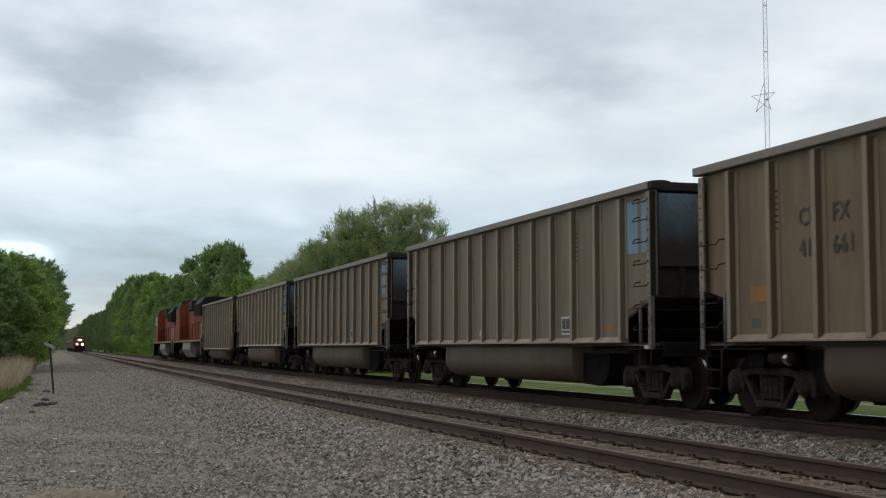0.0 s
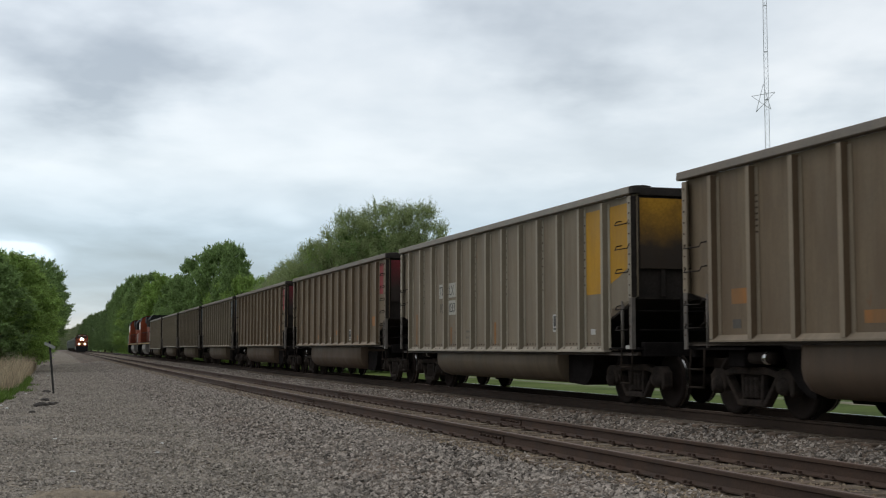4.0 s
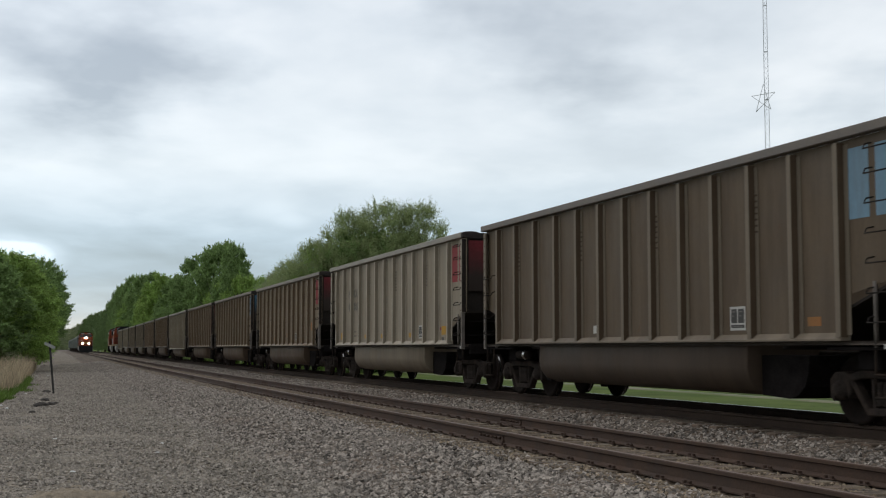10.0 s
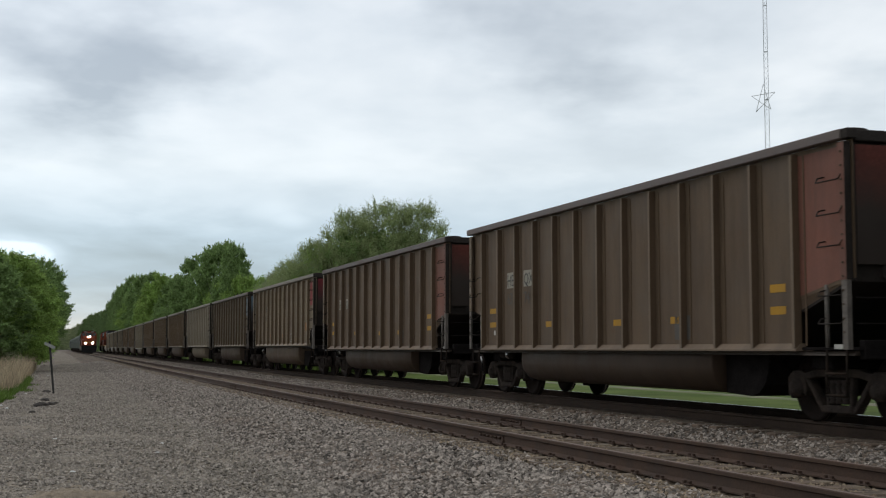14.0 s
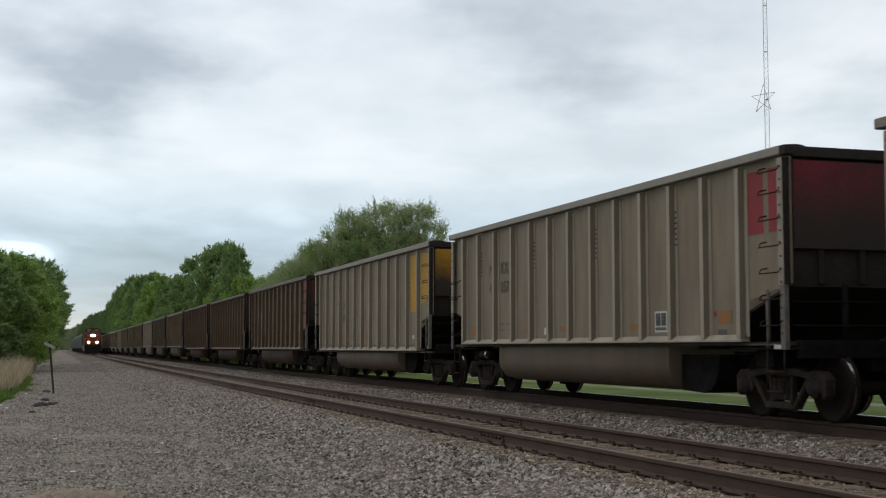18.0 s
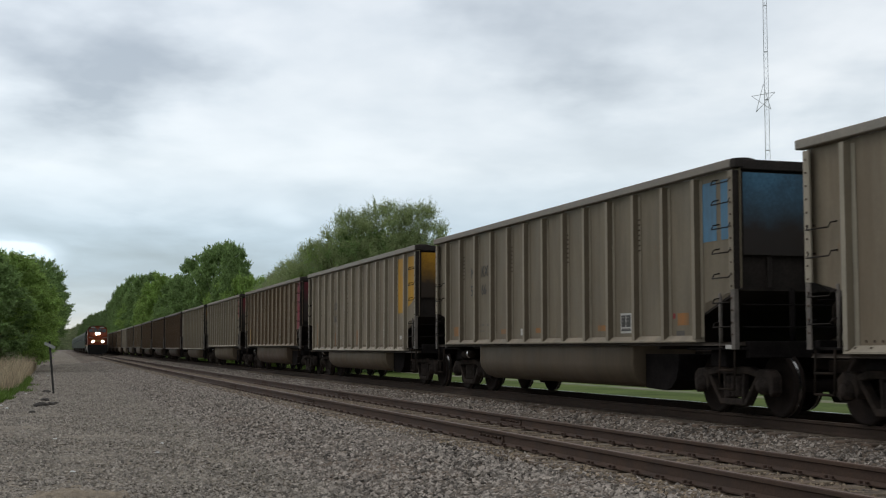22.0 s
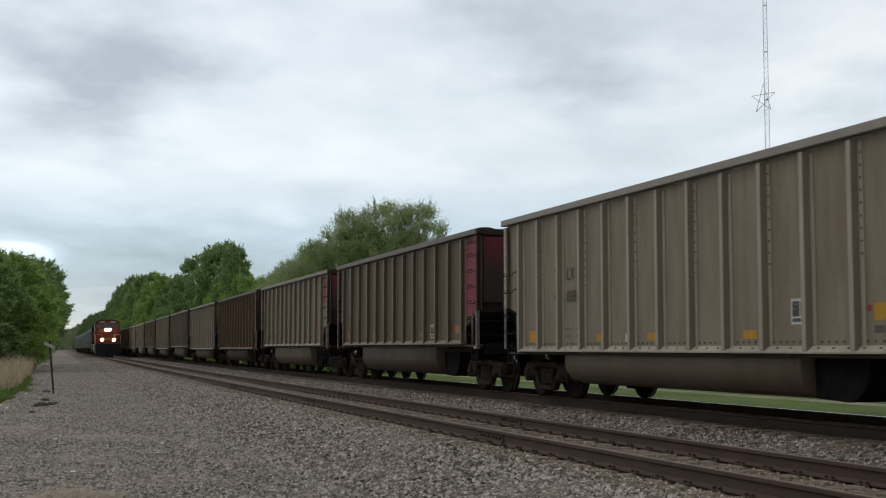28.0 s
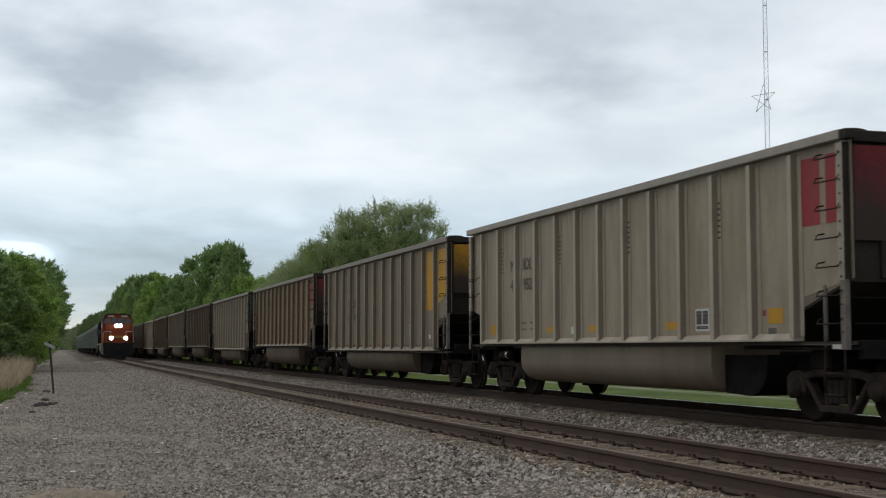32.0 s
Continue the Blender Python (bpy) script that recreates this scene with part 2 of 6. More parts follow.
M["truck"] = material("dusty_cast_truck", (0.034, 0.027, 0.023), 0.95, 0.0, 0.35, 6, 50, 0.2, stain=(0.050, 0.036, 0.028), stain_amount=0.6, stain_scale=(3, 3, 3), spec=0.05)
M["ladder"] = material("scuffed_ladder_steel", (0.115, 0.098, 0.084), 0.75, 0.0, 0.3, 4, 40, 0.05, spec=0.3)
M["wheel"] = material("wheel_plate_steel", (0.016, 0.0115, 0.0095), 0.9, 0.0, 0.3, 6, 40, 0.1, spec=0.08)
M["tread"] = material("polished_wheel_tread", (0.30, 0.29, 0.28), 0.20, 0.95, 0.08, 8, 60, 0.02)
M["red"] = car_paint("red_end_paint", (0.27, 0.028, 0.036), (0.14, 0.035, 0.030), 0.6)
M["crimson"] = car_paint("crimson_end_paint", (0.20, 0.030, 0.042), (0.11, 0.027, 0.030), 0.6)
M["rust"] = car_paint("faded_red_end_paint", (0.185, 0.074, 0.050), (0.105, 0.048, 0.034), 0.7)
M["blue"] = car_paint("blue_end_paint", (0.085, 0.20, 0.31), (0.070, 0.105, 0.135), 0.6)
M["pale"] = car_paint("pale_blue_end_paint", (0.165, 0.275, 0.36), (0.12, 0.155, 0.18), 0.6)
M["yellow"] = car_paint("yellow_end_paint", (0.42, 0.22, 0.014), (0.27, 0.145, 0.022), 0.6)
M["green"] = car_paint("green_end_paint", (0.030, 0.13, 0.095), (0.03, 0.075, 0.06), 0.6)
M["orange"] = car_paint("orange_patch", (0.30, 0.125, 0.034), (0.17, 0.095, 0.042), 0.9)
M["rivet"] = material("dirty_rivets", (0.070, 0.048, 0.033), 0.85, 0, 0.2, 6, 40, 0.02, spec=0.2)
M["white"] = material("white_marking", (0.38, 0.365, 0.33), 0.6, 0, 0.15, 4, 40, 0.02)
M["faded_white"] = material("faded_white_marking", (0.13, 0.12, 0.105), 0.6, 0, 0.15, 4, 40, 0.02)
M["black"] = material("black_lettering", (0.035, 0.032, 0.028), 0.7, 0, 0.2, 6, 40, 0.02)
M["faded"] = material("faded_lettering", (0.060, 0.052, 0.042), 0.7, 0, 0.3, 6, 40, 0.02)
M["faint"] = material("faint_stencil", (0.105, 0.086, 0.062), 0.7, 0, 0.4, 9, 40, 0.02)
M["dull_field"] = material("dull_letter_field", (0.235, 0.210, 0.165), 0.6, 0, 0.2, 6, 40, 0.02)
M["pale_field"] = material("pale_letter_field", (0.33, 0.31, 0.26), 0.6, 0, 0.15, 6, 40, 0.02)
M["rail"] = material("rusty_rail", (0.055, 0.033, 0.0225), 0.85, 0.0, 0.28, 3, 40, 0.15, spec=0.25, stain=(0.040, 0.026, 0.020), stain_amount=0.6, stain_scale=(2, 2, 2))
# far rails: coal dust and the shadow along them, both in the colour
M["rail_dust_shade"] = material("dusted_shaded_rail", (0.040, 0.027, 0.020), 0.9, 0.0, 0.28, 3, 40, 0.15, spec=0.15)
M["dusty_stone"] = material("dusty_crushed_stone", (0.188, 0.145, 0.100), 0.9, 0, 0.15, 8, 60, 0.2, per="island", per_amount=0.7, spec=0.2)
M["railtop"] = material("paler_rail_head", (0.135, 0.092, 0.070), 0.6, 0.1, 0.15, 3, 40, 0.02, spec=0.4)
M["shiny"] = material("bright_rail_head", (0.55, 0.54, 0.53), 0.25, 0.95, 0.06, 3, 40, 0.01)
M["tie"] = material("old_timber_tie", (0.085, 0.056, 0.038), 0.95, 0, 0.35, 5, 60, 0.4, per="object", per_amount=0.3, stain=(0.175, 0.138, 0.095), stain_amount=0.85, stain_scale=(2.5, 5, 5), stain_low=0.44)
M["ballast"] = stony("ballast_bed", (0.182, 0.147, 0.116), (0.085, 0.055, 0.036), 0.062, 0.55)
M["stone"] = material("crushed_stone", (0.240, 0.208, 0.178), 0.9, 0, 0.15, 8, 60, 0.2, per="island", per_amount=0.75, spec=0.2)
M["pebble"] = material("road_pebbles", (0.254, 0.223, 0.189), 0.9, 0, 0.15, 8, 60, 0.2, per="island", per_amount=0.52, spec=0.2)
M["gravel"] = stony("gravel_road", (0.238, 0.203, 0.160), (0.196, 0.160, 0.120), 0.045, 0.45, 0.42)
M["grass"] = material("meadow_grass", (0.070, 0.098, 0.026), 0.95, 0, 0.3, 0.4, 6, 0.6, spec=0.03, stain=(0.13, 0.15, 0.05), stain_amount=0.5, stain_scale=(0.2, 0.2, 0.2))
M["blade"] = material("grass_blades", (0.088, 0.148, 0.020), 0.8, 0, 0.2, 1, 10, 0, per="island", per_amount=0.22, translucent=0.3)
M["straw"] = material("dry_grass_blades", (0.345, 0.275, 0.180), 0.85, 0, 0.2, 1, 10, 0, per="island", per_amount=0.35, translucent=0.3)
M["bark"] = material("rough_bark", (0.075, 0.060, 0.045), 0.95, 0, 0.35, 4, 30, 0.6)


def shaded_sooty_paint(name, c, fade_from, fade_to):
    """Old paint on a wagon's end, soot and painted shade covering it from below, with a ragged edge."""
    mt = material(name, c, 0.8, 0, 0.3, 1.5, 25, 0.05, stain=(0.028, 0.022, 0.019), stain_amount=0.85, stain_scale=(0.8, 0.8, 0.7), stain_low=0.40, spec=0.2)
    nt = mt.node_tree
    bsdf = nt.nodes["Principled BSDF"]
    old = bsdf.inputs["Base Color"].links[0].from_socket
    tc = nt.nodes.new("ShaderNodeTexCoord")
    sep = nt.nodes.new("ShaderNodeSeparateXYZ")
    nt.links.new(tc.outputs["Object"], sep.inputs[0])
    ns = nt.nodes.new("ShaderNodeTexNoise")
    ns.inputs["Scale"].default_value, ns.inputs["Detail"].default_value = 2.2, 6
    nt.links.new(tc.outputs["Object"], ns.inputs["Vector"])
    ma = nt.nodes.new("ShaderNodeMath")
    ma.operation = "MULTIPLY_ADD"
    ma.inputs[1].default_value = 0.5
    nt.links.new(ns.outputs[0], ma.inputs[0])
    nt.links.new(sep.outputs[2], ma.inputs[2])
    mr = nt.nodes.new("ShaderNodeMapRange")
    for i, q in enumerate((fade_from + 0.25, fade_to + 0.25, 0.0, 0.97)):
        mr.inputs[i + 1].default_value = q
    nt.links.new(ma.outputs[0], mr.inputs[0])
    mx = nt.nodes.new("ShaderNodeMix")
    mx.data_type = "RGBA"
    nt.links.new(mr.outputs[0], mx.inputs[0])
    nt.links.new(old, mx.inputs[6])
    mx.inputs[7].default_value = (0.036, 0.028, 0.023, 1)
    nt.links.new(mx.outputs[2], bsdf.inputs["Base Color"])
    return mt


# deeper than the side paints: soot with the end's shade painted in
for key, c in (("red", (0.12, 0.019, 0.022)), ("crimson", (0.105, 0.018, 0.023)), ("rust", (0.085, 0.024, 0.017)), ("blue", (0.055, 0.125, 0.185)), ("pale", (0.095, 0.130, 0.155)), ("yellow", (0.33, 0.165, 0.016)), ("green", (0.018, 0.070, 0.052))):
    M["shaded_sooty_" + key] = shaded_sooty_paint("shaded_sooty_" + key + "_paint", c, 3.45, 2.80)


# ---- mesh helpers ----
def mesh_of(bm, name):
    me = bpy.data.meshes.new(name)
    bm.to_mesh(me)
    bm.free()
    return me


def part(name, bm, mat, parent=None, label="", smooth=False, where=None):
    """One mesh object out of a bmesh (or a ready mesh), under a thing or under a part."""
    me = bm if isinstance(bm, bpy.types.Mesh) else mesh_of(bm, name)
    if not me.materials:
        for x in (mat if isinstance(mat, (list, tuple)) else [mat]):
            me.materials.append(x)
    if smooth:
        me.shade_smooth()
    ob = new(name, me)
    if parent:
        ob.parent = parent
    if where is not None:
        ob.matrix_basis = where
    return tagged(ob, label) if label else ob


def box(bm, x0, x1, y0, y1, z0, z1, bevel=0.0, mi=0):
    r = bmesh.ops.create_cube(bm, size=1.0, matrix=Matrix.Translation(((x0 + x1) / 2, (y0 + y1) / 2, (z0 + z1) / 2)) @ Matrix.Diagonal((x1 - x0, y1 - y0, z1 - z0, 1)))
    vs = r["verts"]
    fs = {f for v in vs for f in v.link_faces}
    for f in fs:
        f.material_index = mi
    if bevel:
        es = {e for v in vs for e in v.link_edges}
        bmesh.ops.bevel(bm, geom=list(es), offset=bevel, segments=1, affect="EDGES", profile=0.5)
    return vs


def prism(bm, pts, axis, a, b, mi=0):
    """A flat outline pushed from a to b along x, y or z."""
    def place(p, h):
        return {"x": (h, p[0], p[1]), "y": (p[0], h, p[1]), "z": (p[0], p[1], h)}[axis]
    lo, hi = [bm.verts.new(place(p, a)) for p in pts], [bm.verts.new(place(p, b)) for p in pts]
    n = len(pts)
    fs = [bm.faces.new(lo[::-1]), bm.faces.new(hi)]
    for i in range(n):
        fs.append(bm.faces.new((lo[i], lo[(i + 1) % n], hi[(i + 1) % n], hi[i])))
    for f in fs:
        f.material_index = mi
    bmesh.ops.recalc_face_normals(bm, faces=fs)
    return fs


def tube(bm, pts, r, n=6, r_end=None, mi=0, cap=True):
    """A round bar along pts; it tapers to r_end."""
    pts = [Vector(p) for p in pts]
    rings = []
    for i, p in enumerate(pts):
        d = (pts[min(i + 1, len(pts) - 1)] - pts[max(i - 1, 0)]).normalized()
        u = d.orthogonal().normalized() if abs(d.z) > 0.9 else d.cross(Vector((0, 0, 1))).normalized()
        v = d.cross(u)
        q = r if r_end is None else r + (r_end - r) * i / (len(pts) - 1)
        rings.append([bm.verts.new(p + (u * math.cos(2 * math.pi * k / n) + v * math.sin(2 * math.pi * k / n)) * q) for k in range(n)])
    fs = []
    for a, b in zip(rings, rings[1:]):
        for k in range(n):
            fs.append(bm.faces.new((a[k], a[(k + 1) % n], b[(k + 1) % n], b[k])))
    if cap:
        fs += [bm.faces.new(rings[0][::-1]), bm.faces.new(rings[-1])]
    for f in fs:
        f.material_index = mi
        f.smooth = True
    return fs


def lathe(bm, prof, axis="x", n=24, mi=0, centre=(0, 0, 0)):
    """Turns a profile of (along, radius) round an axis."""
    rings = []
    for a, r in prof:
        ring = []
        for k in range(n):
            c, s = math.cos(2 * math.pi * k / n) * r, math.sin(2 * math.pi * k / n) * r
            p = {"x": (a, c, s), "y": (c, a, s), "z": (c, s, a)}[axis]
            ring.append(bm.verts.new(Vector(p) + Vector(centre)))
        rings.append(ring)
    fs = []
    for a, b in zip(rings, rings[1:]):
        for k in range(n):
            fs.append(bm.faces.new((a[k], a[(k + 1) % n], b[(k + 1) % n], b[k])))
    fs += [bm.faces.new(rings[0][::-1]), bm.faces.new(rings[-1])]
    for f in fs:
        f.material_index = mi
        f.smooth = True
    bmesh.ops.recalc_face_normals(bm, faces=fs)
    return fs


def from_arrays(name, verts, faces, mat):
    me = bpy.data.meshes.new(name)
    me.from_pydata(np.asarray(verts).tolist(), [], np.asarray(faces).tolist())
    for x in (mat if isinstance(mat, (list, tuple)) else [mat]):
        me.materials.append(x)
    me.update()
    return me


def narrowing(q):
    """From 0 to 1 along the stretch where the bare verge beside the road grows over."""
    k = min(max((q - 32) / 8.0, 0.0), 1.0)
    return k * k * (3 - 2 * k)


def sheet(name, s_list, rows, mat, rough=0.0, label="", category="", seed=0, ragged=False):
    """A strip of ground along the track; rows are (o, z) from left to right."""
    rnd = np.random.RandomState(seed)
    verts = []
    for s in s_list:
        for o, z in rows:
            if ragged and (o, z) in rows[:3]:
                o += 0.28 * noise.noise(Vector((s * 0.35, seed, 0.0))) + 0.12 * noise.noise(Vector((s * 1.7, seed, 3.0)))
            if ragged:
                o += max(0.0, min(1.15, (-6.8 - o) * 0.62)) * narrowing(s)
            p = at(s, o, z)
            k = noise.noise(Vector((p.x * 0.7, p.y * 0.7, seed))) * rough + rnd.uniform(-0.3, 0.3) * rough
            verts.append((p.x, p.y, p.z + k))
    w = len(rows)
    faces = [(i * w + j, i * w + j + 1, (i + 1) * w + j + 1, (i + 1) * w + j) for i in range(len(s_list) - 1) for j in range(w - 1)]
    faces = [f[::-1] for f in faces]
    ob = new(name, from_arrays(name, verts, faces, mat))
    for p in ob.data.polygons:
        p.use_smooth = True
    # normals must look up
    if ob.data.polygons and ob.data.polygons[0].normal.z < 0:
        ob.data.flip_normals()
    return tagged(ob, label, category, kind="structure")


# ---- ground: one sheet to the horizon, lower under the road and the tracks ----
def ground():
    outer = [-4500, -1500, -400]
    inner = [-120, -60, -30, -20, -14, -11, -9.5, -8.4, -7.4, -6.6, -6.0, 0, 6.5, 7.6, 8.6, 10, 13, 18, 30, 60, 120]
    level = {-8.4: -0.54, -7.4: -0.60, -6.6: -0.64, -6.0: -0.85, 0: -0.95, 6.5: -0.95, 7.6: -0.72, 8.6: -0.66, -9.5: -0.43, -11: -0.32, -14: -0.30}
    offs = outer + inner + [400, 1500, 4500]
    ss = [-4500, -1500] + list(range(-650, -30, 40)) + [float(v) for v in range(-30, 120, 3)] + list(range(120, 700, 20)) + [900, 1500, 4500]
    c, sn = math.cos(TH0), math.sin(TH0)
    x0, y0 = line[0]
    verts = []
    for s in ss:
        for o in offs:
            if abs(o) > 200 or abs(s) > 1400:
                verts.append((x0 + s * sn + o * c, y0 + s * c - o * sn, -0.7))
            else:
                z = level.get(o, -0.62)
                p = at(s, o, z)
                bumpy = noise.noise(Vector((p.x * 0.35, p.y * 0.35, 4.0))) * 0.07 if abs(o) > 7 and not 12 < o < 19 else 0.0
                verts.append((p.x, p.y, p.z + bumpy))
    w = len(offs)
    faces = [(i * w + j, i * w + j + 1, (i + 1) * w + j + 1, (i + 1) * w + j) for i in range(len(ss) - 1) for j in range(w - 1)]
    ob = new("ground", from_arrays("ground", verts, faces, M["grass"]))
    if ob.data.polygons[0].normal.z < 0:
        ob.data.flip_normals()
    for p in ob.data.polygons:
        p.use_smooth = True
    tagged(ob, "green spring grass on flat land beside the railway", "ground", kind="structure")


def steps(a, b, d):
    return [a + d * i for i in range(int(round((b - a) / d)) + 1)]


NEAR_S = [-650, -300, -120, -40] + steps(-20, 60, 0.5) + steps(62, 200, 4) + steps(220, 900, 40)


def beds():
    sheet("gravel_road", NEAR_S, [(-9.0, -0.68), (-8.65, -0.52), (-8.3, -0.475), (-7.6, -0.462), (-7.1, -0.46), (-6.6, -0.455), (-6.0, -0.45), (-5.5, -0.45), (-5.0, -0.445), (-4.6, -0.44), (-4.2, -0.43), (-3.8, -0.42), (-3.4, -0.40), (-3.1, -0.42)],
          M["gravel"], 0.02, "worn grey-brown gravel service road beside the track", "road", 3, True)
    sheet("ballast_bed", NEAR_S, [(-4.6, -0.60), (-3.7, -0.43), (-3.2, -0.37), (-2.7, -0.30), (-2.2, -0.225), (-1.8, -0.200), (-1.3, -0.196), (-0.9, -0.196), (-0.5, -0.198), (0, -0.19), (0.5, -0.198), (0.9, -0.196), (1.3, -0.20),
                                  (1.7, -0.22), (2.1, -0.275), (2.5, -0.265), (2.9, -0.205), (3.3, -0.125), (3.8, -0.104), (4.5, -0.107), (5.3, -0.112), (5.9, -0.14), (6.5, -0.30), (7.2, -0.57), (8.0, -0.82)],
          M["ballast"], 0.025, "crushed grey stone ballast under two tracks", "ballast", 5)


# ---- tracks ----
RAIL_PROFILE = [(-0.07, -0.172), (0.07, -0.172), (0.07, -0.160), (0.012, -0.135), (0.010, -0.050), (0.036, -0.038), (0.036, -0.008), (0.028, 0.0), (-0.028, 0.0), (-0.036, -0.008), (-0.036, -0.038), (-0.010, -0.050), (-0.012, -0.135), (-0.07, -0.160)]


def rail_piece(parent, o, s0, s1, z, top, step=4.0, side="rail"):
    n = max(1, int(math.ceil((s1 - s0) / step)))
    bm = bmesh.new()
    rings = []
    for i in range(n + 1):
        s = s0 + (s1 - s0) * i / n
        rings.append([bm.verts.new(at(s, o + a, z + b)) for a, b in RAIL_PROFILE])
    k = len(RAIL_PROFILE)
    for a, b in zip(rings, rings[1:]):
        for j in range(k):
            f = bm.faces.new((a[j], a[(j + 1) % k], b[(j + 1) % k], b[j]))
            f.material_index = 1 if j in (7,) else 0
    bm.faces.new(rings[0])
    bm.faces.new(rings[-1])
    bmesh.ops.recalc_face_normals(bm, faces=bm.faces)
    return part("rail", bm, [M[side], top], parent)


def tie_mesh():
    bm = bmesh.new()
    box(bm, -1.3, 1.3, -0.115, 0.115, -0.18, 0.0, 0.012)
    return mesh_of(bm, "tie")


def tracks():
    near = tagged(new("near_track"), "rusty jointed railway track on timber ties", "railway track", kind="structure")
    far = tagged(new("far_track"), "railway track with bright rail heads under the coal train", "railway track", kind="structure")
    ties = tie_mesh()
    ties.materials.append(M["tie"])
    plate = bmesh.new()
    box(plate, -0.11, 0.11, -0.09, 0.09, -0.172, -0.160, 0.003)
    for a, b in ((-0.085, -0.05), (0.085, 0.05), (-0.085, 0.05), (0.085, -0.05)):
        box(plate, a - 0.016, a + 0.016, b - 0.012, b + 0.012, -0.162, -0.135)
    plate = mesh_of(plate, "tie_plate")
    plate.materials.append(M["rail"])
    bar = bmesh.new()
    for sgn in (-1, 1):
        prism(bar, [(sgn * 0.012, -0.14), (sgn * 0.045, -0.15), (sgn * 0.042, -0.13), (sgn * 0.026, -0.10), (sgn * 0.026, -0.065), (sgn * 0.04, -0.045), (sgn * 0.014, -0.052)], "y", -0.46, 0.46)
        for y in (-0.36, -0.22, -0.08, 0.08, 0.22, 0.36):
            tube(bar, [(sgn * 0.02, y, -0.085), (sgn * 0.062, y, -0.085)], 0.019, 6)
    bar = mesh_of(bar, "joint_bar")
    bar.materials.append(M["rail"])
    LEN = 11.89
    for o, first in ((-0.755, 16.0), (0.755, 19.3)):
        k0 = -56
        for k in range(k0, 52):
            a = first + LEN * k
            if a < -640 or a > 590:
                continue
            rail_piece(near, o, a + 0.004, a + LEN - 0.004, 0.0, M["railtop"])
            if -25 < a < 160:
                ob = new("joint_bar", bar)
                ob.parent = near
                ob.matrix_basis = on_line(a, o)
    for o in (SPACING - 0.755, SPACING + 0.755):
        for a, b in ((-650, -300), (-300, -60), (-60, 60), (60, 200), (200, 420), (420, 900)):
            rail_piece(far, o, a, b, FAR_Z, M["shiny"] if o > SPACING else M["railtop"], 8.0, "rail_dust_shade")
    rnd = random.Random(5)
    for k in range(270):
        s = 2.0 + 0.535 * k
        ob = new("tie", ties)
        ob.parent = near
        ob.matrix_basis = on_line(s + rnd.uniform(-0.04, 0.04), rnd.uniform(-0.05, 0.05), -0.174 + rnd.uniform(-0.006, 0.0)) @ pose(0, 0, 0, 0, 0, rnd.uniform(-1.5, 1.5))
        if s < 45:
            for o in (-0.755, 0.755):
                pl = new("tie_plate", plate)
                pl.parent = near
                pl.matrix_basis = on_line(s, o)
    for k in range(110):
        ob = new("tie", ties)
        ob.parent = far
        ob.matrix_basis = on_line(6.0 + 0.535 * k, SPACING, FAR_Z - 0.176)


# ---- loose stone: too many to count ----
def stones(name, count, s_range, o_range, levels, size, mat, label, seed, near_bias=1.0, keep=None):
    """Broken stones with jittered corners, thickest near the camera."""
    rnd = np.random.RandomState(seed)
    base = np.array([(1, 0, 0), (-1, 0, 0), (0, 1, 0), (0, -1, 0), (0, 0, 1), (0, 0, -1)], float)
    tri = np.array([(0, 2, 4), (2, 1, 4), (1, 3, 4), (3, 0, 4), (2, 0, 5), (1, 2, 5), (3, 1, 5), (0, 3, 5)])
    s = s_range[0] + (s_range[1] - s_range[0]) * rnd.rand(count) ** near_bias
    o = rnd.uniform(*o_range, count)
    if keep:
        ok = keep(s, o, rnd)
        s, o = s[ok], o[ok]
    keys = np.arange(LINE_LOW, LINE_HIGH + 1)
    ang = TH0 + K0 * KL * np.tanh(s / KL) + K1 * s
    x = np.interp(s, keys, [line[k][0] for k in keys]) + o * np.cos(ang)
    y = np.interp(s, keys, [line[k][1] for k in keys]) - o * np.sin(ang)
    z = np.interp(o, [p[0] for p in levels], [p[1] for p in levels])
    bare = ((x + 3.72) ** 2 / 0.22 + (y - 13.0) ** 2 / 0.8 < 1) & (rnd.rand(len(x)) < 0.82)
    x, y, z = x[~bare], y[~bare], z[~bare]
    n = len(x)
    r = size * rnd.uniform(0.5, 1.45, (n, 1)) * np.stack([np.ones(n), rnd.uniform(0.6, 1.0, n), rnd.uniform(0.55, 0.95, n)], 1)
    v = (base[None] + rnd.uniform(-0.35, 0.35, (n, 6, 3))) * r[:, None, :]
    t, c = rnd.uniform(0, 6.283, n), rnd.uniform(-0.6, 0.6, n)
    vy = v[..., 1] * np.cos(c)[:, None] - v[..., 2] * np.sin(c)[:, None]
    vz = v[..., 1] * np.sin(c)[:, None] + v[..., 2] * np.cos(c)[:, None]
    vx = v[..., 0]
    out = np.stack([vx * np.cos(t)[:, None] - vy * np.sin(t)[:, None] + x[:, None], vx * np.sin(t)[:, None] + vy * np.cos(t)[:, None] + y[:, None], vz + z[:, None] + 0.15 * size], 2)
    faces = (tri[None] + 6 * np.arange(n)[:, None, None]).reshape(-1, 3)
    ob = new(name, from_arrays(name, out.reshape(-1, 3), faces, mat))
    return tagged(ob, label, "stones", kind="stuff")


BED = [(-4.6, -0.60), (-3.7, -0.43), (-3.2, -0.37), (-2.7, -0.30), (-2.2, -0.225), (-1.8, -0.200), (-1.3, -0.196), (-0.9, -0.196), (-0.5, -0.198), (0.5, -0.198), (0.9, -0.196), (1.3, -0.20), (1.7, -0.22), (2.1, -0.275), (2.5, -0.265), (2.9, -0.205), (3.3, -0.128), (5.9, -0.13)]
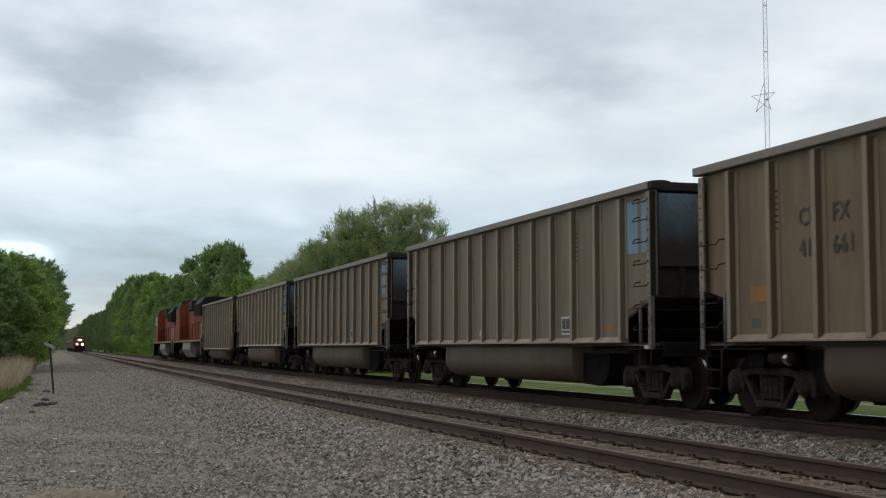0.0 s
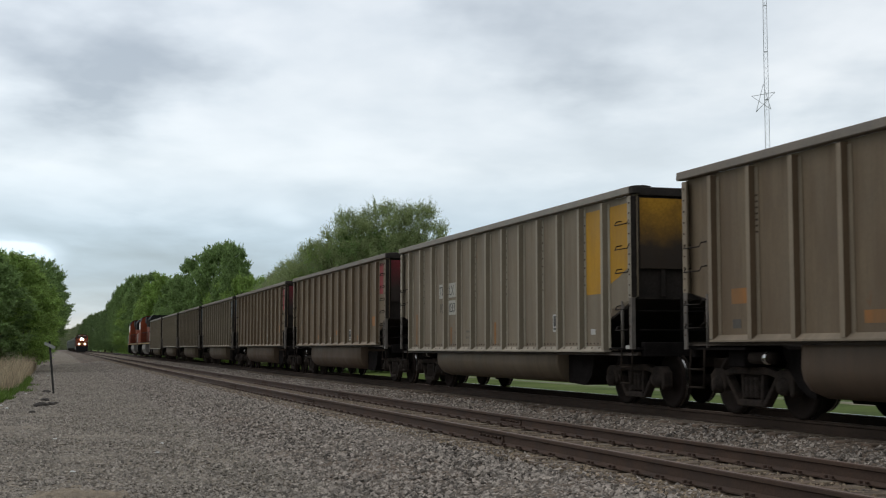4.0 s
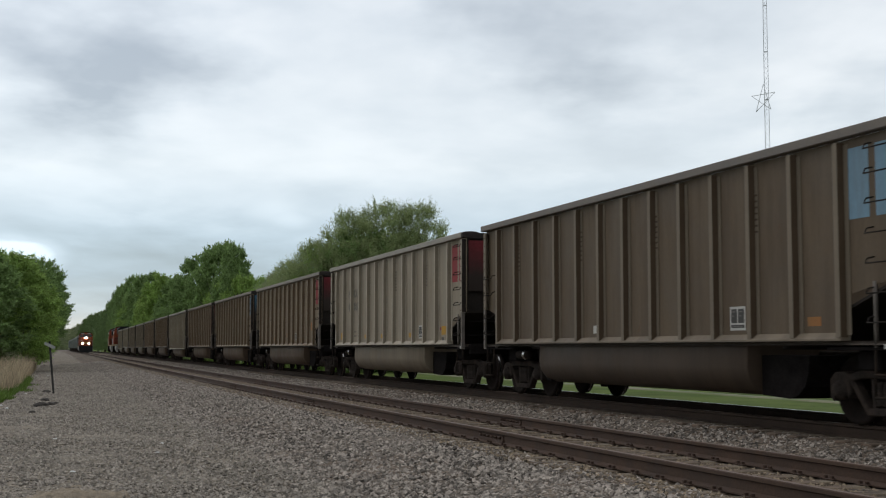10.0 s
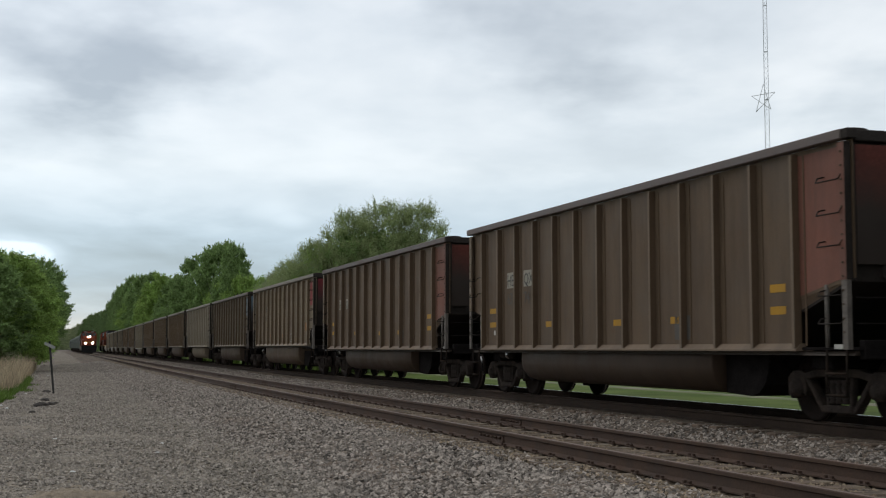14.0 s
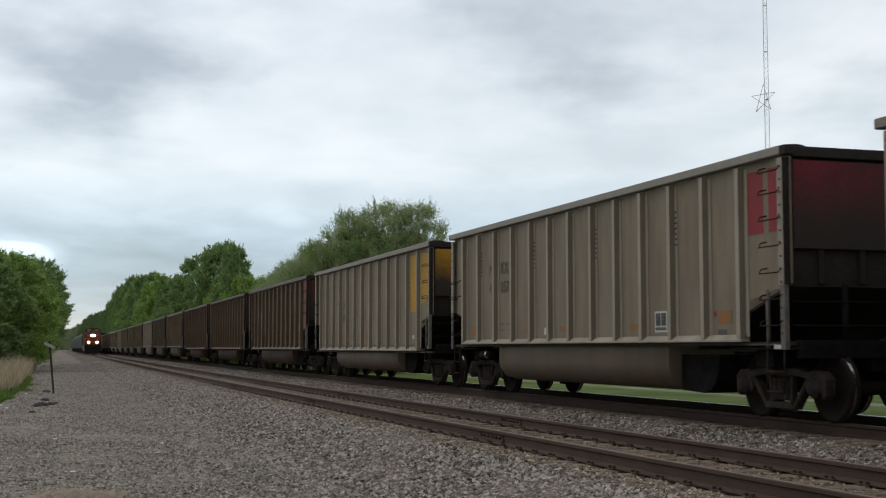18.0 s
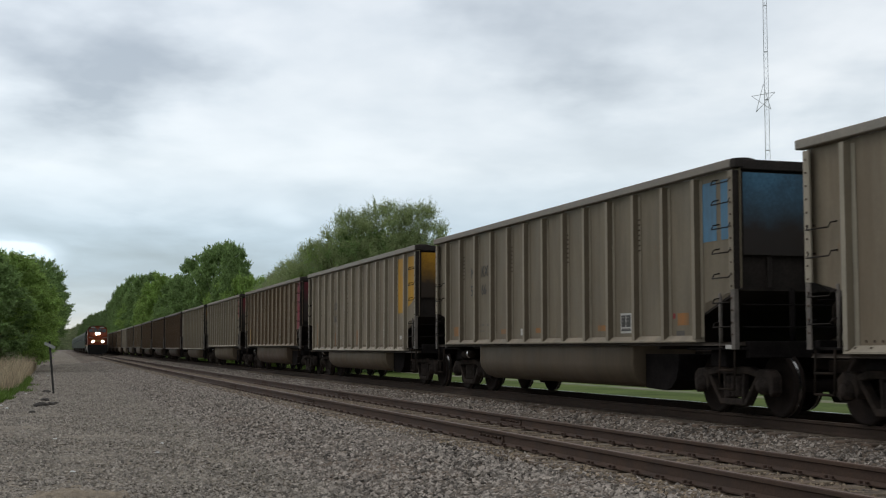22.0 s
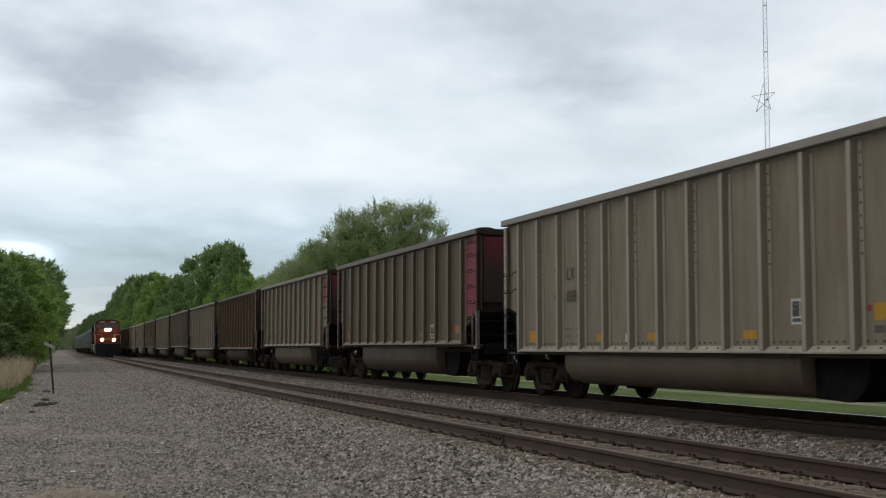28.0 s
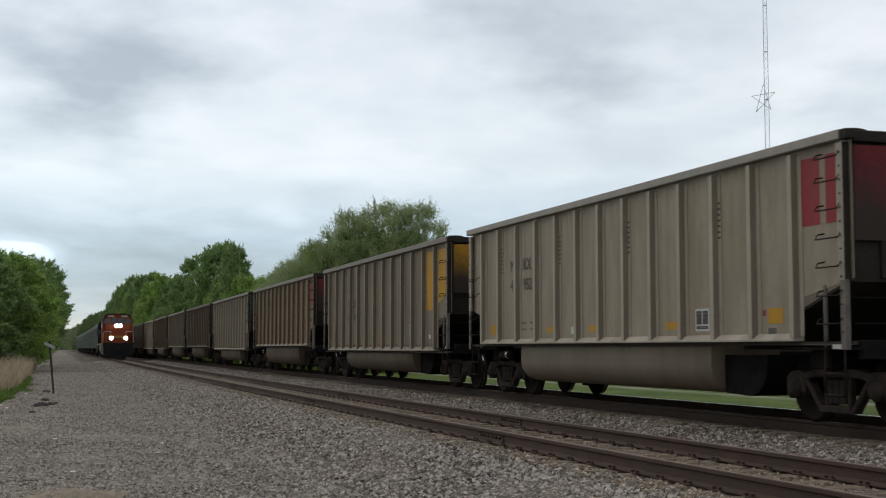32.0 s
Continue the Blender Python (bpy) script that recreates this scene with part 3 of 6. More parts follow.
ROAD = [(-8.6, -0.50), (-8.2, -0.47), (-6.6, -0.455), (-4.6, -0.44), (-3.4, -0.40)]


def loose_stone():
    def off_rails(s, o, rnd):
        return (np.minimum(np.abs(np.abs(o) - 0.755), np.abs(np.abs(o - SPACING) - 0.755)) > 0.10) & ((np.abs(o) > 0.66) | (rnd.rand(len(o)) < 0.5))
    stones("shoulder_stones", 85000, (5, 130), (-4.3, -0.85), BED, 0.027, M["stone"], "loose angular grey ballast stones on the track shoulder", 11, 2.7, lambda s, o, rnd: rnd.rand(len(o)) < np.clip((-o - 0.80) / 0.75, 0.06, 1.0))
    stones("track_stones", 48000, (5, 130), (0.70, 3.55), BED, 0.028, M["stone"], "grey ballast stones lying between the two tracks", 12, 2.7, off_rails)
    stones("dusty_stones", 38000, (5, 130), (-1.35, 0.7), BED, 0.026, M["dusty_stone"], "brown dusty ballast stones between the rusty rails", 14, 2.7, off_rails)
    stones("road_gravel", 92000, (5, 130), (-8.4, -3.4), ROAD, 0.0235, M["pebble"], "loose pebbles on the gravel road", 13, 2.8, lambda s, o, rnd: o > -8.3 + 1.1 * np.clip((s - 32) / 8, 0, 1))


def field_path():
    sheet("field_path", [float(v) for v in range(-40, 200, 6)], [(16.7, -0.74), (16.85, -0.605), (17.3, -0.59), (17.75, -0.605), (17.9, -0.74)], M["path"], 0.02, "pale trodden dirt path through the grass field", "path", 8)


M["path"] = material("pale_dirt_path", (0.165, 0.150, 0.100), 0.95, 0, 0.3, 0.6, 12, 0.4, stain=(0.085, 0.112, 0.032), stain_amount=0.95, stain_scale=(0.35, 0.35, 0.35), stain_low=0.40)
ground()
field_path()
beds()
tracks()
loose_stone()


# ---- coal gondolas: +y is the front, x = -1.6 the side towards the road, z = 0 the rail heads ----
HALF, SIDE = 7.25, 1.50
RIBS = [-6.0 + 1.03 * k for k in range(13)]
RIBS_HAT = [-6.0, -4.97, -3.92, -2.90, -1.90, -0.90, 0.12, 1.12, 2.10, 3.15, 4.23, 5.30, 6.36]


def wheelset_mesh():
    """Two wheels and their axle, turned in one piece, with a bright band where the rail touches the treads."""
    half = [(-1.08, 0.040), (-1.08, 0.075), (-0.815, 0.078), (-0.815, 0.15), (-0.767, 0.20), (-0.775, 0.36), (-0.822, 0.39), (-0.822, 0.452), (-0.781, 0.4574), (-0.743, 0.4596), (-0.725, 0.4610), (-0.710, 0.478), (-0.685, 0.472), (-0.680, 0.37), (-0.700, 0.20), (-0.670, 0.095)]
    prof = half + [(-a, r) for a, r in half[::-1]]
    bm = bmesh.new()
    n = 28
    fs = lathe(bm, prof, "x", n, 0)
    for seg in (8, len(prof) - 10):
        for f in fs[seg * n:(seg + 1) * n]:
            f.material_index = 1
    me = mesh_of(bm, "wheelset")
    me.materials.append(M["wheel"])
    me.materials.append(M["tread"])
    return me


def truck_parts(parent, y, wheel_me, frame_me, spring_me, cap_me):
    bm = bmesh.new()
    box(bm, -1.0, 1.0, -0.20, 0.20, 0.38, 0.68, 0.03)
    box(bm, -0.32, 0.32, -0.32, 0.32, 0.66, 0.80, 0.03)
    for sgn in (-1, 1):
        box(bm, -0.95, 0.95, sgn * 0.62 - 0.05, sgn * 0.62 + 0.05, 0.36, 0.46, 0.01)
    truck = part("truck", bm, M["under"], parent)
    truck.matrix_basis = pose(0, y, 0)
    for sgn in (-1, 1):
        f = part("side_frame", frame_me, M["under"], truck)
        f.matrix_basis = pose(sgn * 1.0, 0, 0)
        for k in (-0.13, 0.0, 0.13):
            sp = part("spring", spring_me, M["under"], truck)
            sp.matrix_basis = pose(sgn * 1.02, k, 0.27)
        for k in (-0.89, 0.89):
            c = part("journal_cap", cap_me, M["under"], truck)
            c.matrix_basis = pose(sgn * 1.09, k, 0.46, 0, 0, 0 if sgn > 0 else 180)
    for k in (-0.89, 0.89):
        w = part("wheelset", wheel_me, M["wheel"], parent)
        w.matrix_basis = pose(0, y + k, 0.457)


def truck_meshes():
    bm = bmesh.new()
    # cast side frame: top member, slanting arms and a short bottom member round two windows
    prism(bm, [(-1.14, 0.50), (-1.10, 0.64), (-0.72, 0.67), (-0.42, 0.73), (0.42, 0.73), (0.72, 0.67), (1.10, 0.64), (1.14, 0.50), (1.02, 0.52), (0.76, 0.56), (0.46, 0.615), (-0.46, 0.615), (-0.76, 0.56), (-1.02, 0.52)], "x", -0.08, 0.08)
    for sgn in (-1, 1):
        prism(bm, [(sgn * 0.76, 0.60), (sgn * 0.66, 0.61), (sgn * 0.28, 0.17), (sgn * 0.37, 0.15)], "x", -0.07, 0.07)
        prism(bm, [(sgn * 0.31, 0.63), (sgn * 0.24, 0.63), (sgn * 0.21, 0.2), (sgn * 0.28, 0.2)], "x", -0.05, 0.05)
        prism(bm, [(sgn * 0.74, 0.60), (sgn * 1.08, 0.60), (sgn * 1.05, 0.42), (sgn * 1.0, 0.53), (sgn * 0.80, 0.53), (sgn * 0.74, 0.44)], "x", -0.06, 0.06)
        # the pedestal that comes down over each bearing
        prism(bm, [(sgn * 0.70, 0.66), (sgn * 0.80, 0.70), (sgn * 1.02, 0.69), (sgn * 1.13, 0.60), (sgn * 1.13, 0.36), (sgn * 1.05, 0.30), (sgn * 1.01, 0.44), (sgn * 0.78, 0.44), (sgn * 0.74, 0.34), (sgn * 0.69, 0.42)], "x", -0.085, 0.085)
    prism(bm, [(-0.36, 0.15), (0.36, 0.15), (0.31, 0.25), (-0.31, 0.25)], "x", -0.09, 0.09)
    # brake beam and lever seen through the windows
    box(bm, -0.04, 0.04, -0.20, 0.20, 0.44, 0.52, 0.01)
    bmesh.ops.bevel(bm, geom=[e for e in bm.edges if e.calc_face_angle(0) > 0.5], offset=0.016, segments=1, affect="EDGES", profile=0.5)
    frame_me = mesh_of(bm, "side_frame")
    bm = bmesh.new()
    prof = []
    for i in range(13):
        prof.append((i * 0.026, 0.062 if i % 2 else 0.050))
    lathe(bm, prof, "z", 10)
    spring_me = mesh_of(bm, "spring")
    bm = bmesh.new()
    lathe(bm, [(-0.06, 0.13), (0.02, 0.13), (0.03, 0.10), (0.07, 0.09), (0.08, 0.03)], "x", 14)
    cap_me = mesh_of(bm, "journal_cap")
    for me in (frame_me, spring_me, cap_me):
        me.materials.append(M["truck"])
    return frame_me, spring_me, cap_me


WHEELSET = wheelset_mesh()
TRUCK_MESHES = truck_meshes()


def end_rib():
    bm = bmesh.new()
    box(bm, -0.04, 0.04, -0.024, 0.024, 1.98, 3.66, 0.008)
    me = mesh_of(bm, "end_rib")
    me.materials.append(M["ended"])
    return me


END_RIB = end_rib()


def gondola(style):
    """One empty coal gondola with all its parts, its road side at -x."""
    zb = {"hat": 1.22, "deep": 1.06, "fin": 1.09}[style]
    car = new("coal_gondola")
    rear_y = -6.03
    ribs = RIBS_HAT if style == "hat" else RIBS
    # side sheets with the stepped-up corners at both ends
    for sgn in (-1, 1):
        bm = bmesh.new()
        prism(bm, [(-HALF + 0.02, 1.98), (-HALF + 0.02, 3.70), (HALF - 0.02, 3.70), (HALF - 0.02, 1.98), (6.40, 1.80), (6.40, zb), (rear_y, zb), (rear_y, 1.76)], "x", sgn * SIDE, sgn * (SIDE - 0.012))
        part("side_sheet", bm, M["tan"], car)
    # ribs
    bm = bmesh.new()
    if style == "hat":
        prism(bm, [(0, -0.060), (0.100, -0.050), (0.100, 0.050), (0, 0.060)], "z", zb + 0.03, 3.665)
    elif style == "deep":
        prism(bm, [(0, -0.070), (0.100, -0.046), (0.100, 0.046), (0, 0.070)], "z", zb + 0.03, 3.665)
    else:
        prism(bm, [(0, -0.036), (0.10, -0.030), (0.10, 0.030), (0, 0.036)], "z", zb + 0.03, 3.665)
    # outer faces take the paler colour, the sides the browner one
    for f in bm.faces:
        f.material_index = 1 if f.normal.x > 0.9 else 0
    rib = mesh_of(bm, "rib")
    rib.materials.append(M["tan"])
    rib.materials.append(M["tan"])
    for sgn in (-1, 1):
        for y in ribs:
            r = part("rib", rib, M["tan"], car)
            r.matrix_basis = pose(sgn * (SIDE + 0.001), y, 0, 0, 0, 0 if sgn > 0 else 180)
    # the flange on which each rib is riveted; only a weld bead on the narrow ribs
    w0, w1 = {"hat": (0.061, 0.145), "deep": (0.071, 0.155), "fin": (0.155, 0.180)}[style]
    bm = bmesh.new()
    prism(bm, [(0, -w0), (0, -w1), (0.012, -w1), (0.012, -w0)], "z", zb + 0.06, 3.64)
    plate = mesh_of(bm, "rib_plate")
    plate.materials.append(M["tan"])
    for y in ribs:
        part("rib_plate", plate, M["tan"], car).matrix_basis = Matrix.Translation((-SIDE - 0.001, y, 0)) @ Matrix.Diagonal((-1, 1, 1, 1))
    # rows of rivets along the foot of the sheets on the deep-sided cars
    rv = bmesh.new()
    if style == "deep":
        for k in range(78):
            y = rear_y + 0.1 + k * 0.158
            box(rv, -SIDE - 0.010, -SIDE + 0.001, y - 0.014, y + 0.014, zb + 0.125, zb + 0.153)
            if k % 2:
                box(rv, -SIDE - 0.062, -SIDE + 0.001, y - 0.012, y + 0.012, zb + 0.045, zb + 0.070)
    if style == "hat":
        for y in ribs:
            box(rv, -SIDE - 0.012, -SIDE + 0.001, y + 0.09, y + 0.125, zb + 0.105, zb + 0.145)
        for y in ribs[2::3]:
            for k in range(7):
                z = 2.72 + k * 0.085
                box(rv, -SIDE - 0.020, -SIDE - 0.012, y - 0.135, y - 0.075, z, z + 0.026)
    if style == "deep":
        for y in ribs[1::2]:
            for k in range(9):
                z = 2.25 + k * 0.155
                box(rv, -SIDE - 0.018, -SIDE - 0.011, y - 0.13, y - 0.10, z, z + 0.03)
    tagged(part("rivets", rv, M["rivet"], car), kind="stuff")
    # top chords, square in section, with cast corners
    for sgn in (-1, 1):
        bm = bmesh.new()
        box(bm, min(sgn * 1.46, sgn * 1.605), max(sgn * 1.46, sgn * 1.605), -HALF + 0.13, HALF + 0.11, 3.708, 3.835, 0.012)
        part("top_chord", bm, M["chord_tan"], car)
        bm = bmesh.new()
        box(bm, min(sgn * 1.452, sgn * 1.60), max(sgn * 1.452, sgn * 1.60), -HALF - 0.02, -HALF + 0.125, 3.70, 3.828, 0.01)
        part("corner_block", bm, M["soot"], car)
    for sgn in (-1, 1):
        bm = bmesh.new()
        box(bm, -1.45, 1.45, min(sgn * 7.05, sgn * 7.20), max(sgn * 7.05, sgn * 7.20), 3.68, 3.825, 0.012)
        part("end_chord", bm, M["soot"], car)
        for x in (-1.32, 1.32):
            bm = bmesh.new()
            lathe(bm, [(3.826, 0.20), (3.85, 0.20), (3.865, 0.15), (3.865, 0.02)], "z", 16, 0, (x, sgn * 6.96, 0))
            part("corner_cap", bm, M["soot"], car)
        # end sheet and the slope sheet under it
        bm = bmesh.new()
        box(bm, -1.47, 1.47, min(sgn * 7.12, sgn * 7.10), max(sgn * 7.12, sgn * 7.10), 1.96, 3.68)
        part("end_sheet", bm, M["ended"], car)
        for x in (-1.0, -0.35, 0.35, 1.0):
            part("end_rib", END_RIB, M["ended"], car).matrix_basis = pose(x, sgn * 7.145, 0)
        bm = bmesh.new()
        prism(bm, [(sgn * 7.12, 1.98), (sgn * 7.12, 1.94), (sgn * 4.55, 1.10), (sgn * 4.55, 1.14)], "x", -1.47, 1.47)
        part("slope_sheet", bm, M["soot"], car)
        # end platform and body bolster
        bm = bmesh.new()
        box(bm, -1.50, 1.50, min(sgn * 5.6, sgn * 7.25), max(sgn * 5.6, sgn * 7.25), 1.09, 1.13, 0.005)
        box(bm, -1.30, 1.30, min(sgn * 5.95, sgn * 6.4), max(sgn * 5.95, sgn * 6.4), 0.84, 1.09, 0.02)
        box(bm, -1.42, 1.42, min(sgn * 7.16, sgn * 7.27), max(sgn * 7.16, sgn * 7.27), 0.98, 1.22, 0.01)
        part("end_platform", bm, M["deep_shade"], car)
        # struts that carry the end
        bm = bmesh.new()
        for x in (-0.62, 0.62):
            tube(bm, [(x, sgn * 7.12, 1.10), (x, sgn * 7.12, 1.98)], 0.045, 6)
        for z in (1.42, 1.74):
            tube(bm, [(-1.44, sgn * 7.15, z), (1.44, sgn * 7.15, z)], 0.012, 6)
        part("end_strut", bm, M["deep_shade"], car)
        # coupler and air hose
        bm = bmesh.new()
        box(bm, -0.10, 0.10, min(sgn * 7.2, sgn * 7.82), max(sgn * 7.2, sgn * 7.82), 0.75, 0.95, 0.02)
        box(bm, -0.20, 0.16, min(sgn * 7.80, sgn * 8.06), max(sgn * 7.80, sgn * 8.06), 0.70, 1.00, 0.05)
        tube(bm, [(0.35, sgn * 7.2, 0.85), (0.36, sgn * 7.5, 0.62), (0.2, sgn * 7.85, 0.50), (0.05, sgn * 8.07, 0.62)], 0.028, 6)
        part("coupler", bm, M["under"], car)
        for sx in (-1, 1):
            bm = bmesh.new()
            x = sx * 1.53
            prism(bm, [(sx * 1.44, sgn * 7.185), (sx * 1.60, sgn * 7.185), (sx * 1.60, sgn * 7.05), (sx * 1.575, sgn * 7.05), (sx * 1.575, sgn * 7.16), (sx * 1.44, sgn * 7.16)], "z", 1.96, 3.665)
            # sides that face the end get the dark end colour, shade included
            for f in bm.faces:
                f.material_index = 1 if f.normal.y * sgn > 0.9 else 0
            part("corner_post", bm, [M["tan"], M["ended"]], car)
            bm = bmesh.new()
            prism(bm, [(sx * 1.53, sgn * 7.185), (sx * 1.598, sgn * 7.185), (sx * 1.598, sgn * 7.08), (sx * 1.578, sgn * 7.08), (sx * 1.578, sgn * 7.165), (sx * 1.53, sgn * 7.165)], "z", 1.10, 1.955)
            part("lower_post", bm, M["ladder"], car)
            bm = bmesh.new()
            for k in range(14):
                z = 1.30 + k * 0.172
                box(bm, min(sx * 1.598, sx * 1.614), max(sx * 1.598, sx * 1.614), sgn * 7.12 - 0.014, sgn * 7.12 + 0.014, z, z + 0.026, 0.004)
            tagged(part("bolts", bm, M["rivet"], car), kind="stuff")
            # grab irons up the corner panel
            for z in ((1.45, 1.80, 2.16, 2.52, 2.88, 3.24, 3.54) if style == "hat" else (1.45, 1.80, 2.42, 2.82, 3.24)) if sgn < 0 else (1.45, 1.80, 2.30, 2.66):
                bm = bmesh.new()
                y0, y1 = sgn * 7.10, sgn * 6.62
                tube(bm, [(sx * 1.50, y0, z + 0.03), (sx * 1.60, y0, z + 0.03), (sx * 1.63, y0, z - 0.03), (sx * 1.63, y1, z - 0.03), (sx * 1.60, y1, z + 0.03), (sx * 1.50, y1, z + 0.05)], 0.010, 5)
                part("grab_iron", bm, M["soot"], car)
            # upright and step in the open corner
            bm = bmesh.new()
            tube(bm, [(sx * 1.50, sgn * 6.62, 1.12), (sx * 1.50, sgn * 6.62, 1.92)], 0.03, 6)
            part("upright", bm, M["ladder"], car)
            bm = bmesh.new()
            for y in (6.66, 7.08):
                tube(bm, [(sx * 1.54, sgn * y, 1.10), (sx * 1.56, sgn * y, 0.52)], 0.016, 5)
            for z in (0.53, 0.80):
                tube(bm, [(sx * 1.56, sgn * 6.66, z), (sx * 1.56, sgn * 7.08, z)], 0.018, 5)
            part("stirrup_step", bm, M["under"], car)
    bm = bmesh.new()
    box(bm, -1.535, -1.505, -6.98, -6.80, 1.105, 1.165, 0.004)
    part("sill_plate", bm, M["white"], car, "small pale plate on the sill")
    # sills
    for sgn in (-1, 1):
        bm = bmesh.new()
        lo = zb - 0.065
        prism(bm, [(sgn * 1.44, lo), (sgn * 1.53, lo), (sgn * 1.51, lo + 0.02), (sgn * 1.51, zb - 0.02), (sgn * 1.53, zb - 0.01), (sgn * 1.44, zb - 0.01)], "y", -HALF + 0.05, HALF - 0.05)
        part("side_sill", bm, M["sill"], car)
        # the ledge on which the ribs stand
        bm = bmesh.new()
        prism(bm, [(sgn * 1.45, zb - 0.012), (sgn * 1.60, zb - 0.012), (sgn * 1.60, zb + 0.012), (sgn * 1.512, zb + 0.090), (sgn * 1.45, zb + 0.090)], "y", -6.05, 6.42)
        part("ledge", bm, M["tan"], car)
    # belly tub between the trucks, with dished ends
    bm = bmesh.new()
    top = zb - 0.05
    ring = [(-1.46, top), (-1.47, 0.84), (-1.44, 0.69), (-1.33, 0.54), (-1.12, 0.455), (-0.35, 0.445), (-0.30, 0.95), (0.30, 0.95), (0.35, 0.445), (1.12, 0.455), (1.33, 0.54), (1.44, 0.69), (1.47, 0.84), (1.46, top)]
    cuts = [(-3.62, 0.985), (-3.60, 1.0), (-1.4, 1.0), (1.4, 1.0), (4.15, 1.0), (4.32, 0.97), (4.40, 0.90), (4.42, 0.80)]
    rows = []
    for y, k in cuts:
        rows.append([bm.verts.new((x * k, y, top + (z - top) * k)) for x, z in ring])
    for p, q in zip(rows, rows[1:]):
        for j in range(len(ring) - 1):
            f = bm.faces.new((p[j], q[j], q[j + 1], p[j + 1]))
            f.smooth = True
    bm.faces.new(rows[0])
    bm.faces.new(rows[-1][::-1])
    bmesh.ops.recalc_face_normals(bm, faces=bm.faces)
    part("belly_tub", bm, M["tub_tan"], car)
    # sloping tub ends, coloured as dark as the shade they lie in
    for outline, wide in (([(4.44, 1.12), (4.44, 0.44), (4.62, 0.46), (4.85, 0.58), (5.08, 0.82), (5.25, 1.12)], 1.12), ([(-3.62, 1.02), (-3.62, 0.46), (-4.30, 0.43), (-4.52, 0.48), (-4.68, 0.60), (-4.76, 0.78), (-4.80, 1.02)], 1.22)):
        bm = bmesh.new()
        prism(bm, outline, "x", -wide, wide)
        part("tub_end", bm, M["deep_shade"], car, "black sloping end of the tub, its shade painted in")
    bm = bmesh.new()
    box(bm, -0.28, 0.28, -7.2, 7.2, 0.80, 1.08, 0.02)
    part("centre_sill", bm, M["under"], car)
    # brake gear
    bm = bmesh.new()
    tube(bm, [(-1.36, 5.05, 0.98), (-1.36, 5.62, 0.98)], 0.085, 12)
    cyl = part("brake_cylinder", bm, M["under"], car)
    bm = bmesh.new()
    tube(bm, [(-1.36, 5.16, 0.98), (-1.36, 5.24, 0.98)], 0.098, 14)
    part("cylinder_band", bm, M["gleam"], cyl, "polished steel band")
    bm = bmesh.new()
    tube(bm, [(-0.6, -7.0, 1.02), (-0.6, -4.5, 1.02)], 0.025, 6)
    part("brake_pipe", bm, M["under"], car)
    bm = bmesh.new()
    lathe(bm, [(6.86, 0.05), (6.86, 0.22), (6.89, 0.24), (6.92, 0.22), (6.92, 0.05)], "y", 18, 0, (-1.18, 0, 1.56))
    tube(bm, [(-1.18, 6.6, 1.56), (-1.18, 6.86, 1.56)], 0.03, 6)
    part("brake_wheel", bm, M["under"], car)
    for ob in car.children:
        ob.matrix_basis = Matrix.Translation((0, 0, -BODY_DROP)) @ ob.matrix_basis
    for y in (-6.17, 6.17):
        truck_parts(car, y, WHEELSET, *TRUCK_MESHES)
    return car


def repaint(car, names, mat, slot=0):
    for ob in car.children_recursive:
        if ob.name.split(".")[0] in names and ob.material_slots:
            ob.material_slots[slot].link = "OBJECT"
            ob.material_slots[slot].material = mat


def patch(car, name, y0, y1, z0, z1, mat, label="", x=-SIDE - 0.004):
    bm = bmesh.new()
    prism(bm, [(y0, z0), (y1, z0), (y1, z1), (y0, z1)], "x", x, x + 0.003)
    return part(name, bm, mat, car, label, where=Matrix.Translation((0, 0, -BODY_DROP)))


def lettering(car, text, y, z, size, mat, x=-SIDE - 0.016):
    cu = bpy.data.curves.new("lettering", "FONT")
    cu.body, cu.size, cu.extrude, cu.resolution_u = text, size, 0.001, 2
    cu.materials.append(mat)
    ob = new("lettering", cu)
    ob.parent = car
    ob.matrix_basis = Matrix.Translation((x, y, z - BODY_DROP)) @ Matrix(((0, 0, -1, 0), (-0.95, 0, 0, 0), (0, 1, 0, 0), (0, 0, 0, 1)))
    return ob


def data_box(car, y, z):
    """The white-framed data stencil."""
    patch(car, "stencil_frame", y - 0.21, y + 0.21, z - 0.17, z + 0.17, M["white"], "white stencil frame")
    for a, b in ((-0.175, -0.015), (0.015, 0.175)):
        patch(car, "stencil_field", y + a, y + b, z - 0.065, z + 0.135, M["black"], "", -SIDE - 0.007)
        for k, w in ((0.09, 0.10), (0.03, 0.06)):
            patch(car, "stencil_bar", y + b - 0.02 - w, y + b - 0.02, z + k, z + k + 0.014, M["faded_white"], "", -SIDE - 0.010)
    patch(car, "stencil_field", y - 0.175, y + 0.175, z - 0.135, z - 0.09, M["black"], "", -SIDE - 0.007)
    for k in (-0.14, -0.05, 0.04):
        patch(car, "stencil_bar", y + k, y + k + 0.06, z - 0.12, z - 0.104, M["faded_white"], "", -SIDE - 0.010)


DOWN = Matrix.Translation((0, 0, -BODY_DROP))


